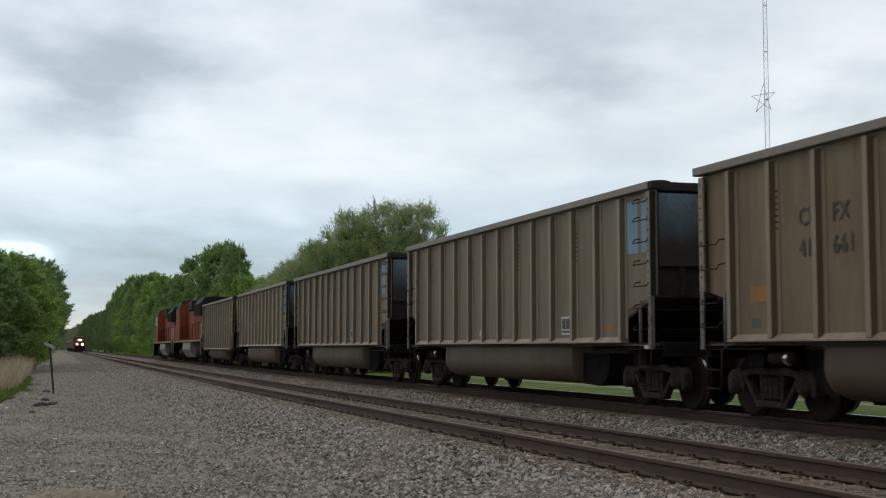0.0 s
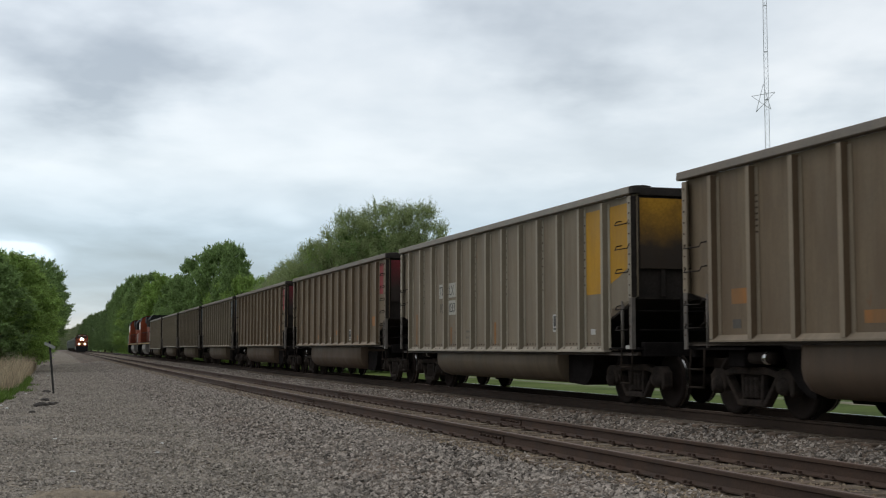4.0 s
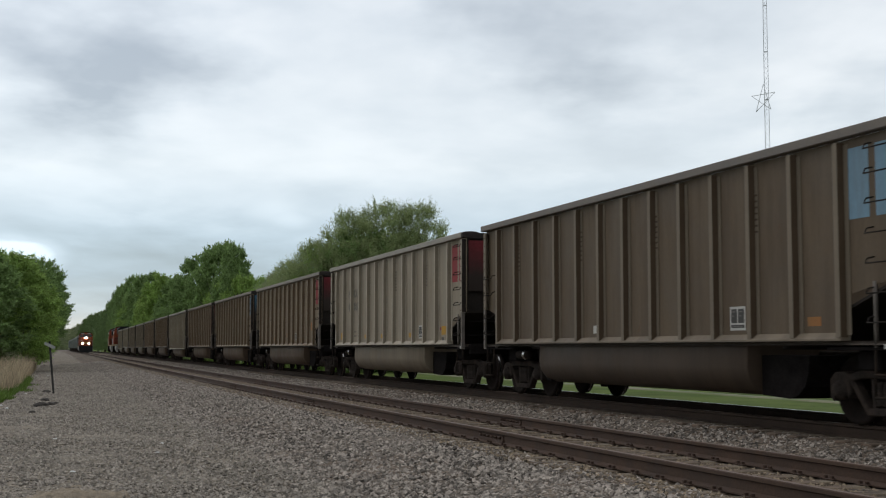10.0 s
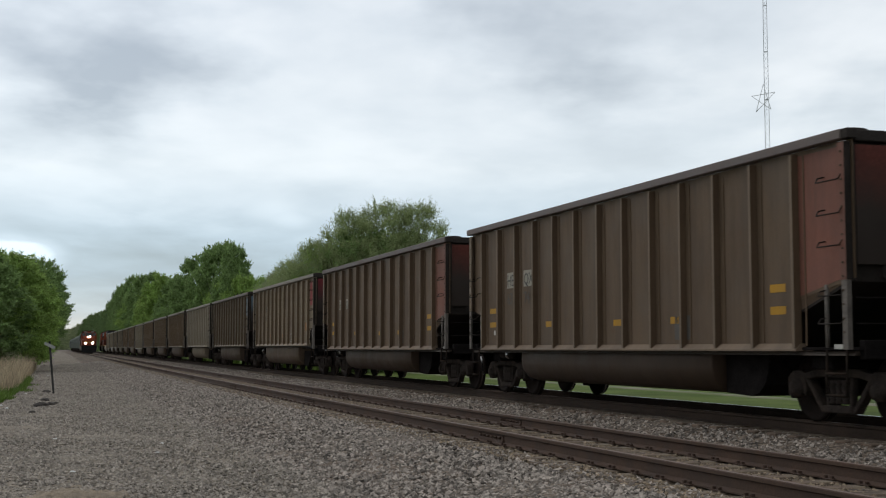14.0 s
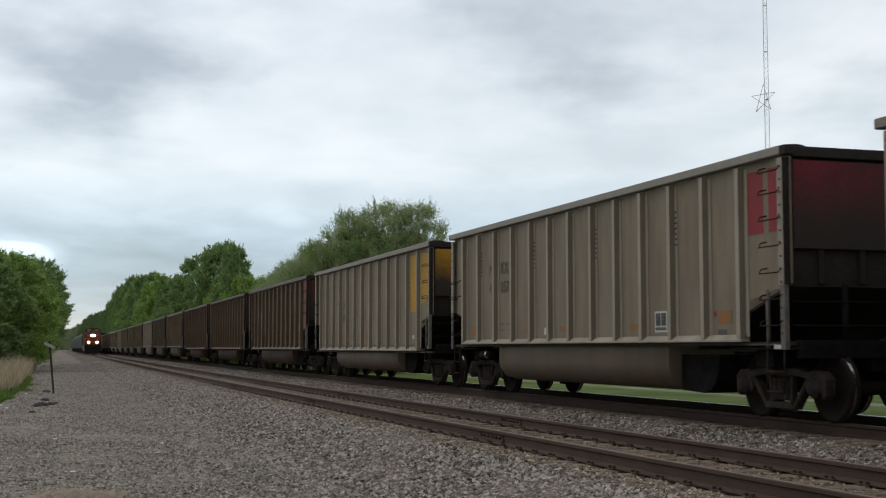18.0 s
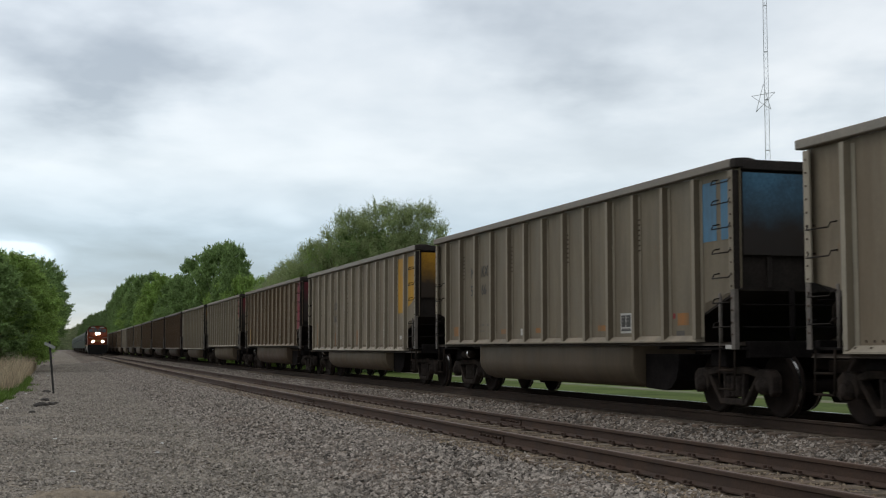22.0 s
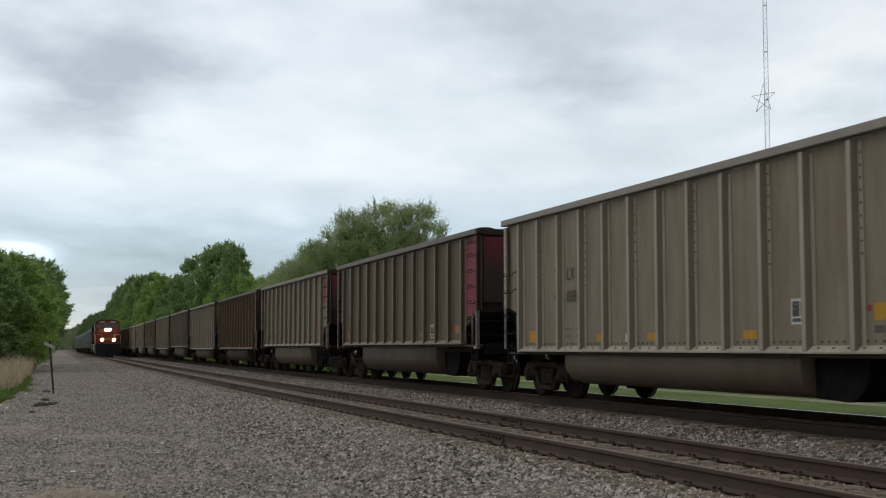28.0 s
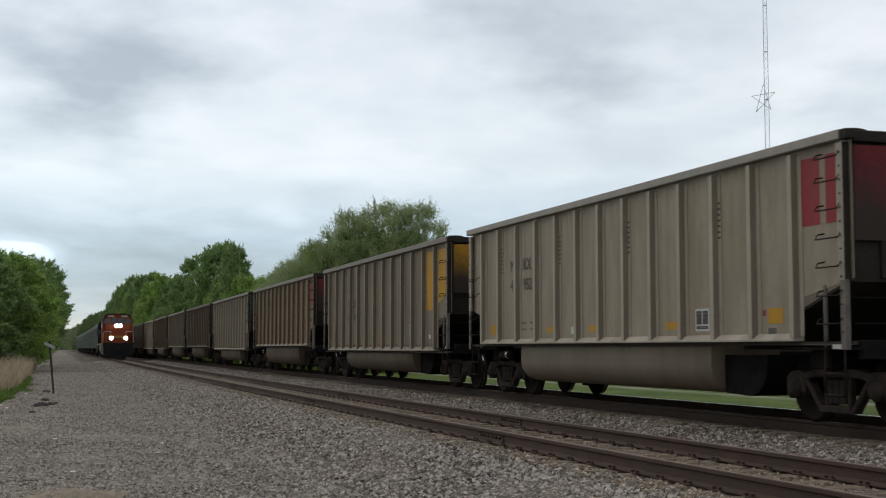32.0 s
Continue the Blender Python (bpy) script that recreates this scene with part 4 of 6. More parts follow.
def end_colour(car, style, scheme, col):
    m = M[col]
    # end sheet: paint across the upper half, darkened for soot and for shade
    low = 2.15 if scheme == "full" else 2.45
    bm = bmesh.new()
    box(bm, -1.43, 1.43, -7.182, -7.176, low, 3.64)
    part("end_paint", bm, M["shaded_sooty_" + col], car, "soot-stained and shade-darkened " + col.replace("rust", "dull red").replace("pale", "pale blue") + " paint across the end", where=DOWN)
    if scheme == "stripe":
        patch(car, "paint_panel", -7.04, -6.68, 2.70, 3.58, m)
        patch(car, "paint_panel", -6.55, -6.02, 2.70, 3.58, m)
    elif scheme == "full":
        bm = bmesh.new()
        prism(bm, [(-7.05, 2.0), (-7.05, 3.64), (-6.0, 3.64), (-6.0, 1.79)], "x", -SIDE - 0.004, -SIDE - 0.001)
        part("paint_panel", bm, m, car, where=DOWN)
        for ob in car.children:
            if ob.name.split(".")[0] == "corner_post" and ob.data.vertices[0].co.y < 0 and ob.data.vertices[0].co.x < 0:
                ob.material_slots[0].link = "OBJECT"
                ob.material_slots[0].material = m
    elif scheme == "two":
        bm = bmesh.new()
        prism(bm, [(-7.05, 2.55), (-7.05, 3.58), (-6.02, 3.58), (-6.02, 2.20), (-6.45, 2.32)], "x", -SIDE - 0.004, -SIDE - 0.001)
        part("paint_panel", bm, m, car, where=DOWN)
        patch(car, "paint_panel", -5.80, -5.06, 2.08, 3.58, m)
    else:
        bm = bmesh.new()
        prism(bm, [(-7.05, 2.45), (-7.05, 3.60), (-6.02, 3.60), (-6.02, 2.10), (-6.35, 2.22)], "x", -SIDE - 0.004, -SIDE - 0.001)
        part("paint_panel", bm, m, car, where=DOWN)


# number in the train: style, body, scheme and colour of the rear end, first and second line of lettering, marks along the foot, what the label says
CARS = [
    (10, "deep", "light", "two", "yellow", "", "", "", "light grey aluminium coal gondola with a yellow end"),
    (9, "hat", "light", "stripe", "blue", "", "", "", "light tan aluminium coal gondola with a blue end"),
    (8, "hat", "olive", "stripe", "pale", "", "", "o", "dusty tan coal gondola with faded blue end panels"),
    (7, "hat", "olive", "stripe", "pale", "", "", "b", "dusty tan coal gondola with light blue end panels"),
    (6, "hat", "tan", "stripe", "red", "CE FX", "41 661", "o", "tan coal gondola with two red panels and orange patches"),
    (5, "hat", "tan", "stripe", "red", "= =", "= =", "o", "dusty tan coal gondola with worn red end panels"),
    (4, "deep", "light", "two", "yellow", "+TI +LX", "10 +033", "u", "light grey deep-sided coal gondola with a yellow end"),
    (3, "hat", "tan", "full", "rust", "", "", "o", "tan coal gondola with a whole red corner panel"),
    (2, "hat", "tan", "stripe", "blue", "MB KX", "67 94", "b", "brown-dusted coal gondola with a blue end panel"),
    (1, "hat", "tan", "stripe", "red", "CE FX", "41 621", "o", "tan coal gondola with red end panels and orange patches"),
    (0, "hat", "clean", "stripe", "red", "MB KX", "45 015", "y", "light clean coal gondola with bright red end panels and yellow marks"),
    (-1, "hat", "dark", "stripe", "pale", "", "", "b", "dark dusty coal gondola with a pale blue end panel"),
    (-2, "hat", "tan", "stripe", "red", "CE FX", "41 634", "o", "brown-tan coal gondola with red end panels"),
    (-3, "fin", "brown", "full", "rust", "HE QX", "", "f", "brown steel coal gondola with narrow ribs and a dull red corner"),
    (-4, "fin", "brown", "full", "rust", "HE QX", "63 74", "f", "dark brown coal gondola with a faded red corner panel"),
    (-5, "fin", "brown", "full", "rust", "HE QX", "64 =", "o", "brown steel coal gondola with a pale red corner panel"),
    (-6, "deep", "light", "two", "yellow", "TI LX", "~ 0071", "u", "light grey coal gondola with a bright yellow end"),
    (-7, "hat", "light", "stripe", "red", "MB KX", "45 057", "w", "clean light coal gondola with bright red end panels"),
    (-8, "hat", "tan", "full", "crimson", "= FX", "~ 293", "v", "tan coal gondola with a crimson corner panel and yellow bars"),
    (-9, "deep", "light", "two", "yellow", "TI LX", "01 0077", "u", "grey deep-sided coal gondola with a yellow end"),
    (-10, "hat", "olive", "stripe", "blue", "MB KX", "58 66", "w", "light coal gondola with bright blue end panels"),
    (-11, "deep", "light", "two", "yellow", "= LX", "= =", "w", "light grey coal gondola with a yellow rear corner"),
    (-12, "fin", "brown", "full", "rust", "HE QX", "", "g", "brown steel coal gondola with an orange-red corner panel"),
    (-13, "hat", "olive", "stripe", "red", "CE FX", "4 592", "o", "tan coal gondola with orange patches along its foot"),
    (-14, "hat", "dark", "full", "crimson", "", "", "w", "dark tan coal gondola with a crimson corner panel"),
    (-15, "deep", "light", "one", "green", "TI LX", "43 008", "y", "light coal gondola with a dark green end panel"),
    (-16, "hat", "tan", "stripe", "red", "= =", "= =", "o", "dusty tan coal gondola with red panels and orange patches"),
    (-17, "deep", "olive", "two", "yellow", "TI LX", "01 0062", "u", "light grey deep-sided coal gondola with a yellow corner"),
    (-18, "hat", "clean", "stripe", "red", "MB KX", "44 952", "y", "clean light coal gondola with red end panels and yellow marks"),
]
coal_train = []


def front_placard(car, mat, zb):
    """The bright square behind the first rib, its small black stencil and the lines of capacity figures."""
    patch(car, "placard", 5.62, 5.98, zb + 0.18, zb + 0.40, mat)
    patch(car, "small_stencil", 5.43, 5.56, zb + 0.18, zb + 0.33, M["black"])
    patch(car, "red_mark", 5.46, 5.56, zb + 0.35, zb + 0.42, M["red"])
    for y, w in ((4.10, 0.28), (3.62, 0.34)):
        for z in (0.26, 0.39):
            patch(car, "capacity_stencil", y - w, y, zb + z, zb + z + 0.045, M["faint"])


def coal_cars():
    first = {}
    for n, style, body, scheme, col, line1, line2, marks, label in CARS:
        if style in first:
            car = copy_thing(first[style], Matrix.Identity(4))
        else:
            car = first[style] = gondola(style)
        coal_train.append((n, car))
    for (n, car), (_, style, body, scheme, col, line1, line2, marks, label) in zip(coal_train, CARS):
        tagged(car, label, "rail wagon", "coal gondolas of the train")
        zb = {"hat": 1.22, "deep": 1.06, "fin": 1.09}[style]
        repaint(car, ("side_sheet",), M[body])
        repaint(car, ("corner_post", "ledge"), M["paler_" + body])
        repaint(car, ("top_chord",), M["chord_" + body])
        repaint(car, ("rib",), M["paler_" + body], 1)
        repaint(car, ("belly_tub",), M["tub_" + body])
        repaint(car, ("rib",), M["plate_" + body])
        repaint(car, ("rib_plate",), M["plate_" + body if style == "fin" else "paler_" + body])
        end_colour(car, style, scheme, col)
        ink = M["white"] if style == "fin" else M["black"]
        starts = {"hat": (4.70, 3.96) if n else (4.84, 4.10), "deep": (3.84, 3.07) if n != -15 else (4.63, 4.02), "fin": (4.92, 3.95)}[style]
        for text, z in ((line1, {"hat": 2.72, "deep": 2.40, "fin": 2.42}[style]), (line2, {"hat": 2.31, "deep": 1.98, "fin": 2.04}[style])):
            for b, y in zip(text.split(" ") if text else (), starts):
                if b == "=":
                    patch(car, "lettering_bar", y - 0.44, y - 0.04, z + 0.03, z + 0.21, M["faint"], "", -SIDE - 0.016)
                    continue
                if b == "~":
                    continue
                if b[0] == "+":
                    b = b[1:]
                    patch(car, "letter_field", y - 0.50, y + 0.04, z - 0.06, z + 0.29, M["pale_field"], "pale field behind the letters", -SIDE - 0.013)
                if style == "fin" and z > 2.3:
                    patch(car, "letter_field", y - 0.54, y + 0.02, z - 0.04, z + 0.29, M["dull_field"], "dull white field behind the letters", -SIDE - 0.013)
                lettering(car, b, y, z, 0.345 if style != "deep" else 0.33, M["black"] if not (style == "fin" and z < 2.3) else M["faded"])
        if style != "fin":
            data_box(car, -3.72 if style == "deep" else -2.38 if marks in ("o", "v") else -3.46, 1.54 if style == "hat" else 1.60)
        if marks == "o":
            patch(car, "reflective_patch", 5.47, 5.93, 1.75, 1.97, M["orange"])
            patch(car, "small_stencil", 5.68, 5.90, 1.40, 1.53, M["faded"])
            for y, z, w in ((2.62, {-2: 1.56, -13: 1.55}.get(n, 1.42), 0.22), (-0.42, 1.55, 0.23), (-3.50, 1.36, 0.23)):
                patch(car, "reflective_mark", y - w, y + w, z, z + 0.16, M["orange"])
            patch(car, "placard", -5.70, -5.25, 1.78, 2.06, M["orange"])
            patch(car, "weight_stencil", 0.44, 0.70, 1.39, 1.51, M["white"])
            for k in range(3):
                patch(car, "stencil_line", 0.47, 0.67, 1.405 + 0.035 * k, 1.417 + 0.035 * k, M["faded"], "", -SIDE - 0.007)
        elif marks == "y":
            for y in (2.54, 0.52, -2.47):
                patch(car, "reflective_mark", y - 0.18, y + 0.18, zb + 0.19, zb + 0.31, M["yellow"])
            front_placard(car, M["yellow"], zb)
            patch(car, "placard", -5.66, -5.28, 1.45, 1.66, M["yellow"])
            patch(car, "red_mark", -5.23, -5.15, 1.56, 1.64, M["red"])
            patch(car, "dark_smear", -5.48, -5.28, 1.30, 1.39, M["faded"])
            patch(car, "weight_stencil", 1.34, 1.52, zb + 0.16, zb + 0.30, M["white"])
        elif marks == "f":
            for y, z in ((5.85, 1.87), (5.85, 1.57), (2.60, 1.53), (-0.50, 1.50), (-2.60, 1.50), (-5.5, 1.87), (-5.5, 1.57)):
                patch(car, "reflective_mark", y - 0.19, y + 0.19, z, z + 0.11, M["yellow"])
            patch(car, "weight_stencil", 5.70, 5.80, 1.40, 1.50, M["white"])
            patch(car, "stencil_frame", -3.05, -2.55, 1.25, 1.62, M["faded"])
        elif marks == "g":
            patch(car, "reflective_patch", 5.50, 5.92, 1.68, 1.86, M["orange"])
            for y in (3.65, 1.45, -1.20, -3.4):
                patch(car, "reflective_mark", y - 0.20, y + 0.20, 1.20, 1.31, M["orange"])
        elif marks == "u":
            for y, h in ((5.90, 0.80), (2.94, 0.42), (-0.20, 0.48)):
                patch(car, "reflective_bar", y - 0.05, y + 0.05, zb + 0.14, zb + 0.14 + h, M["orange"])
            patch(car, "small_stencil", 5.25, 5.42, 1.30, 1.46, M["faded"])
            patch(car, "weight_stencil", -5.5, -5.3, zb + 0.3, zb + 0.40, M["white"])
            for y in (2.68, 1.80):
                for z in (1.34, 1.48):
                    patch(car, "capacity_stencil", y - 0.3, y, z, z + 0.05, M["faint"])
        elif marks == "v":
            for y in (6.05, 1.15, -2.55):
                patch(car, "reflective_bar", y - 0.05, y + 0.05, zb + 0.12, zb + 0.78, M["yellow"])
        elif marks == "w":
            if style == "hat":
                front_placard(car, M["orange"], zb)
                patch(car, "placard", -5.66, -5.30, 1.47, 1.66, M["orange"])
                patch(car, "red_mark", -5.23, -5.15, 1.58, 1.66, M["red"])
                patch(car, "dark_smear", -5.52, -5.26, 1.31, 1.39, M["faded"])
                for y in (2.54, 0.52, -2.47):
                    patch(car, "reflective_mark", y - 0.16, y + 0.16, zb + 0.20, zb + 0.30, M["orange"])
            patch(car, "weight_stencil", 1.34, 1.52, zb + 0.16, zb + 0.30, M["white"])
            if style != "hat":
                patch(car, "weight_stencil", -5.5, -5.3, zb + 0.3, zb + 0.40, M["white"])
        elif marks == "b":
            patch(car, "weight_stencil", 1.34, 1.52, zb + 0.16, zb + 0.30, M["white"])
            patch(car, "reflective_mark", -5.5, -5.2, zb + 0.18, zb + 0.30, M["orange"])


coal_cars()


# ---- locomotives: +y is the cab end ----
M["loco_orange"] = material("orange_locomotive_paint", (0.215, 0.046, 0.017), 0.7, 0, 0.15, 1.2, 20, 0.03, spec=0.2, stain=(0.075, 0.022, 0.013), stain_amount=0.85, stain_scale=(0.8, 0.8, 0.5))
M["loco_black"] = material("black_locomotive_paint", (0.012, 0.012, 0.012), 0.75, 0, 0.2, 2, 20, 0.03, spec=0.15)
M["loco_yellow"] = material("yellow_locomotive_stripe", (0.26, 0.15, 0.03), 0.6, 0, 0.15, 2, 20, 0.03)
M["tank"] = material("grey_fuel_tank", (0.21, 0.195, 0.18), 0.7, 0.0, 0.25, 2, 20, 0.05)
M["rail_white"] = material("white_handrail", (0.34, 0.33, 0.31), 0.6, 0, 0.1, 3, 30, 0)
M["glass"] = material("dark_cab_glass", (0.012, 0.014, 0.016), 0.08, 0, 0.05, 3, 20, 0, spec=0.8)
M["lamp"] = material("burning_headlight", (1.0, 0.86, 0.66), 0.3, 0, 0.0, 3, 20, 0, emit=60.0)
M["silver"] = material("stainless_coach_side", (0.066, 0.073, 0.062), 0.9, 0.0, 0.10, 1.5, 30, 0.03, spec=0.08)
M["coach_green"] = material("dark_green_coach_band", (0.046, 0.060, 0.047), 0.9, 0, 0.12, 1.5, 30, 0.03, spec=0.1)
M["coach_glass"] = material("tinted_coach_glass", (0.018, 0.022, 0.020), 0.55, 0, 0.05, 3, 20, 0, spec=0.15)
M["roof"] = material("pale_coach_roof", (0.105, 0.110, 0.100), 0.95, 0.0, 0.15, 1.5, 30, 0.03, spec=0.08)


def six_wheel_truck(loco, y):
    bm = bmesh.new()
    box(bm, -0.9, 0.9, -0.35, 0.35, 0.45, 0.85, 0.04)
    truck = part("truck", bm, M["under"], loco)
    truck.matrix_basis = pose(0, y, 0)
    for sgn in (-1, 1):
        bm = bmesh.new()
        prism(bm, [(-2.35, 0.55), (-2.3, 0.85), (-1.2, 0.92), (1.2, 0.92), (2.3, 0.85), (2.35, 0.55), (1.5, 0.50), (1.0, 0.62), (0.5, 0.48), (-0.5, 0.48), (-1.0, 0.62), (-1.5, 0.50)], "x", sgn * 1.0, sgn * 1.18)
        for k in (-1.85, 0.0, 1.85):
            box(bm, min(sgn * 1.0, sgn * 1.22), max(sgn * 1.0, sgn * 1.22), k - 0.2, k + 0.2, 0.30, 0.62, 0.03)
        part("side_frame", bm, M["under"], truck)
    for k in (-1.85, 0.0, 1.85):
        w = part("wheelset", LOCO_WHEEL, M["wheel"], loco)
        w.matrix_basis = pose(0, y + k, 0.533)


def loco_wheel():
    bm = bmesh.new()
    for sgn in (-1, 1):
        a = sgn * 0.755
        lathe(bm, [(a - sgn * 0.07, 0.2), (a - sgn * 0.07, 0.555), (a - sgn * 0.04, 0.56), (a - sgn * 0.03, 0.535)], "x", 24, 0)
        lathe(bm, [(a - sgn * 0.03, 0.536), (a + sgn * 0.066, 0.531)], "x", 24, 1)
        lathe(bm, [(a + sgn * 0.067, 0.528), (a + sgn * 0.067, 0.45), (a + sgn * 0.02, 0.42), (a + sgn * 0.05, 0.1)], "x", 24, 0)
    lathe(bm, [(-1.0, 0.05), (-1.0, 0.09), (1.0, 0.09), (1.0, 0.05)], "x", 10, 0)
    me = mesh_of(bm, "wheelset")
    me.materials.append(M["wheel"])
    me.materials.append(M["tread"])
    return me


LOCO_WHEEL = loco_wheel()


def locomotive():
    loco = new("locomotive")
    # platform with its sill
    bm = bmesh.new()
    box(bm, -1.52, 1.52, -10.7, 10.6, 1.42, 1.62, 0.02)
    part("platform", bm, M["loco_black"], loco)
    for sgn in (-1, 1):
        bm = bmesh.new()
        box(bm, min(sgn * 1.522, sgn * 1.535), max(sgn * 1.522, sgn * 1.535), -10.6, 10.5, 1.44, 1.56)
        part("sill_stripe", bm, M["loco_yellow"], loco)
    # long hood with sloped roof edges
    hood = [(-0.86, 1.62), (-0.86, 3.95), (-0.66, 4.28), (0.66, 4.28), (0.86, 3.95), (0.86, 1.62)]
    bm = bmesh.new()
    prism(bm, hood, "y", -9.4, 4.9)
    part("long_hood", bm, M["loco_orange"], loco, "orange long hood")
    bm = bmesh.new()
    prism(bm, [(-0.87, 3.72), (-0.87, 3.97), (-0.67, 4.30), (0.67, 4.30), (0.87, 3.97), (0.87, 3.72)], "y", -9.42, 4.6)
    part("hood_roof", bm, M["loco_black"], loco, "black hood roof")
    bm = bmesh.new()
    prism(bm, [(-1.50, 3.20), (-1.50, 3.92), (-1.15, 4.36), (1.15, 4.36), (1.50, 3.92), (1.50, 3.20)], "y", -9.5, -5.6)
    part("radiator", bm, M["loco_black"], loco, "black flared radiator housing")
    for sgn in (-1, 1):
        for k in range(4):
            y = -9.35 + k * 0.95
            bm = bmesh.new()
            box(bm, min(sgn * 1.50, sgn * 1.52), max(sgn * 1.50, sgn * 1.52), y, y + 0.85, 3.26, 3.88, 0.01)
            part("radiator_grille", bm, M["under"], loco)
        for k in range(9):
            y = -5.2 + k * 1.05
            bm = bmesh.new()
            box(bm, min(sgn * 0.86, sgn * 0.885), max(sgn * 0.86, sgn * 0.885), y, y + 0.95, 1.75, 3.5, 0.01)
            part("hood_door", bm, M["loco_orange"], loco)
    bm = bmesh.new()
    box(bm, -1.35, 1.35, -2.6, -0.4, 3.65, 4.34, 0.08)
    part("dynamic_brake_housing", bm, M["loco_black"], loco)
    bm = bmesh.new()
    box(bm, -0.35, 0.35, -0.2, 1.2, 4.28, 4.48, 0.05)
    part("exhaust_stack", bm, M["loco_black"], loco)
    # cab
    bm = bmesh.new()
    prism(bm, [(-1.52, 1.62), (-1.52, 3.95), (-1.30, 4.42), (-0.8, 4.62), (0.8, 4.62), (1.30, 4.42), (1.52, 3.95), (1.52, 1.62)], "y", 4.9, 7.9)
    part("cab", bm, M["loco_orange"], loco, "orange cab")
    bm = bmesh.new()
    prism(bm, [(-1.53, 3.93), (-1.32, 4.44), (-0.82, 4.64), (0.82, 4.64), (1.32, 4.44), (1.53, 3.93), (1.28, 4.38), (0.8, 4.58), (-0.8, 4.58), (-1.28, 4.38)], "y", 4.8, 8.05)
    part("cab_roof", bm, M["loco_black"], loco)
    # nose
    bm = bmesh.new()
    prism(bm, [(7.9, 1.62), (9.35, 1.62), (9.38, 3.05), (9.15, 3.42), (7.9, 3.52)], "x", -1.15, 1.15)
    bmesh.ops.bevel(bm, geom=[e for e in bm.edges if abs(e.verts[0].co.x - e.verts[1].co.x) < 1e-4 and abs(e.verts[0].co.z - e.verts[1].co.z) > 0.2 and e.verts[0].co.y > 9], offset=0.22, segments=2, affect="EDGES")
    part("nose", bm, M["loco_orange"], loco, "orange nose")
    # windscreens, side windows
    for x0, x1 in ((-1.32, -0.72), (-0.62, -0.04), (0.04, 0.62), (0.72, 1.32)):
        bm = bmesh.new()
        box(bm, x0, x1, 7.89, 7.915, 3.58, 4.12 if abs(x0 + x1) > 1 else 4.2, 0.01)
        part("windscreen", bm, M["glass"], loco)
    for sgn in (-1, 1):
        for y0, y1 in ((5.3, 6.1), (6.3, 7.2)):
            bm = bmesh.new()
            box(bm, min(sgn * 1.51, sgn * 1.53), max(sgn * 1.51, sgn * 1.53), y0, y1, 3.1, 3.85, 0.01)
            part("side_window", bm, M["glass"], loco)
    # number boards, nose band
    for sgn in (-1, 1):
        bm = bmesh.new()
        box(bm, min(sgn * 0.35, sgn * 1.0), max(sgn * 0.35, sgn * 1.0), 7.9, 7.96, 4.27, 4.46, 0.01)
        part("number_board", bm, M["rail_white"], loco, "pale lit number board")
    bm = bmesh.new()
    box(bm, -1.0, 1.0, 9.36, 9.40, 2.1, 2.35, 0.01)
    part("nose_band", bm, M["loco_yellow"], loco)
    # headlight pair on the nose, ditch lights on the platform
    for x, z, y in ((-0.19, 3.36, 9.26), (0.19, 3.36, 9.26), (-0.71, 2.09, 10.55), (0.71, 2.09, 10.55)):
        bm = bmesh.new()
        lathe(bm, [(0.0, 0.18), (0.10, 0.21), (0.10, 0.18)], "y", 16, 0, (x, y, z))
        house = part("lamp_housing", bm, M["loco_black"], loco)
        if z < 3:
            bm = bmesh.new()
            box(bm, x - 0.05, x + 0.05, 10.42, 10.56, 1.62, 2.02, 0.01)
            part("lamp_bracket", bm, M["loco_black"], loco)
        bm = bmesh.new()
        lathe(bm, [(0.101, 0.185), (0.125, 0.15), (0.135, 0.02)], "y", 16, 0, (x, y, z))
        part("lamp_lens", bm, M["lamp"], house, "burning lamp lens")
    # pilot, coupler, steps, handrails
    bm = bmesh.new()
    prism(bm, [(-1.5, 1.42), (1.5, 1.42), (1.45, 0.35), (0.5, 0.12), (-0.5, 0.12), (-1.45, 0.35)], "y", 10.45, 10.62)
    part("snow_plough", bm, M["loco_black"], loco)
    for sgn in (-1, 1):
        bm = bmesh.new()
        box(bm, -0.12, 0.12, min(sgn * 10.6, sgn * 11.1), max(sgn * 10.6, sgn * 11.1), 0.78, 1.0, 0.03)
        part("coupler", bm, M["under"], loco)
    for sgn in (-1, 1):
        bm = bmesh.new()
        pts = [(sgn * 1.48, y, 2.68) for y in (-10.3, -5, 0, 4.7)]
        tube(bm, pts, 0.022, 5)
        for k in range(9):
            y = -10.3 + k * 1.87
            tube(bm, [(sgn * 1.48, y, 1.62), (sgn * 1.48, y, 2.68)], 0.02, 5)
        part("side_handrail", bm, M["loco_black"], loco)
        for y in (10.3, -10.4):
            bm = bmesh.new()
            tube(bm, [(sgn * 1.5, y, 0.6), (sgn * 1.5, y, 2.6), (sgn * 1.35, y, 2.75), (sgn * 0.75, y, 2.75), (sgn * 0.7, y, 1.62)], 0.03, 6)
            part("end_handrail", bm, M["rail_white"], loco, "white end handrail")
            bm = bmesh.new()
            for z in (0.45, 0.78, 1.1):
                box(bm, min(sgn * 0.95, sgn * 1.5), max(sgn * 0.95, sgn * 1.5), y - 0.15, y + 0.15, z, z + 0.04)
            part("steps", bm, M["loco_black"], loco)
    bm = bmesh.new()
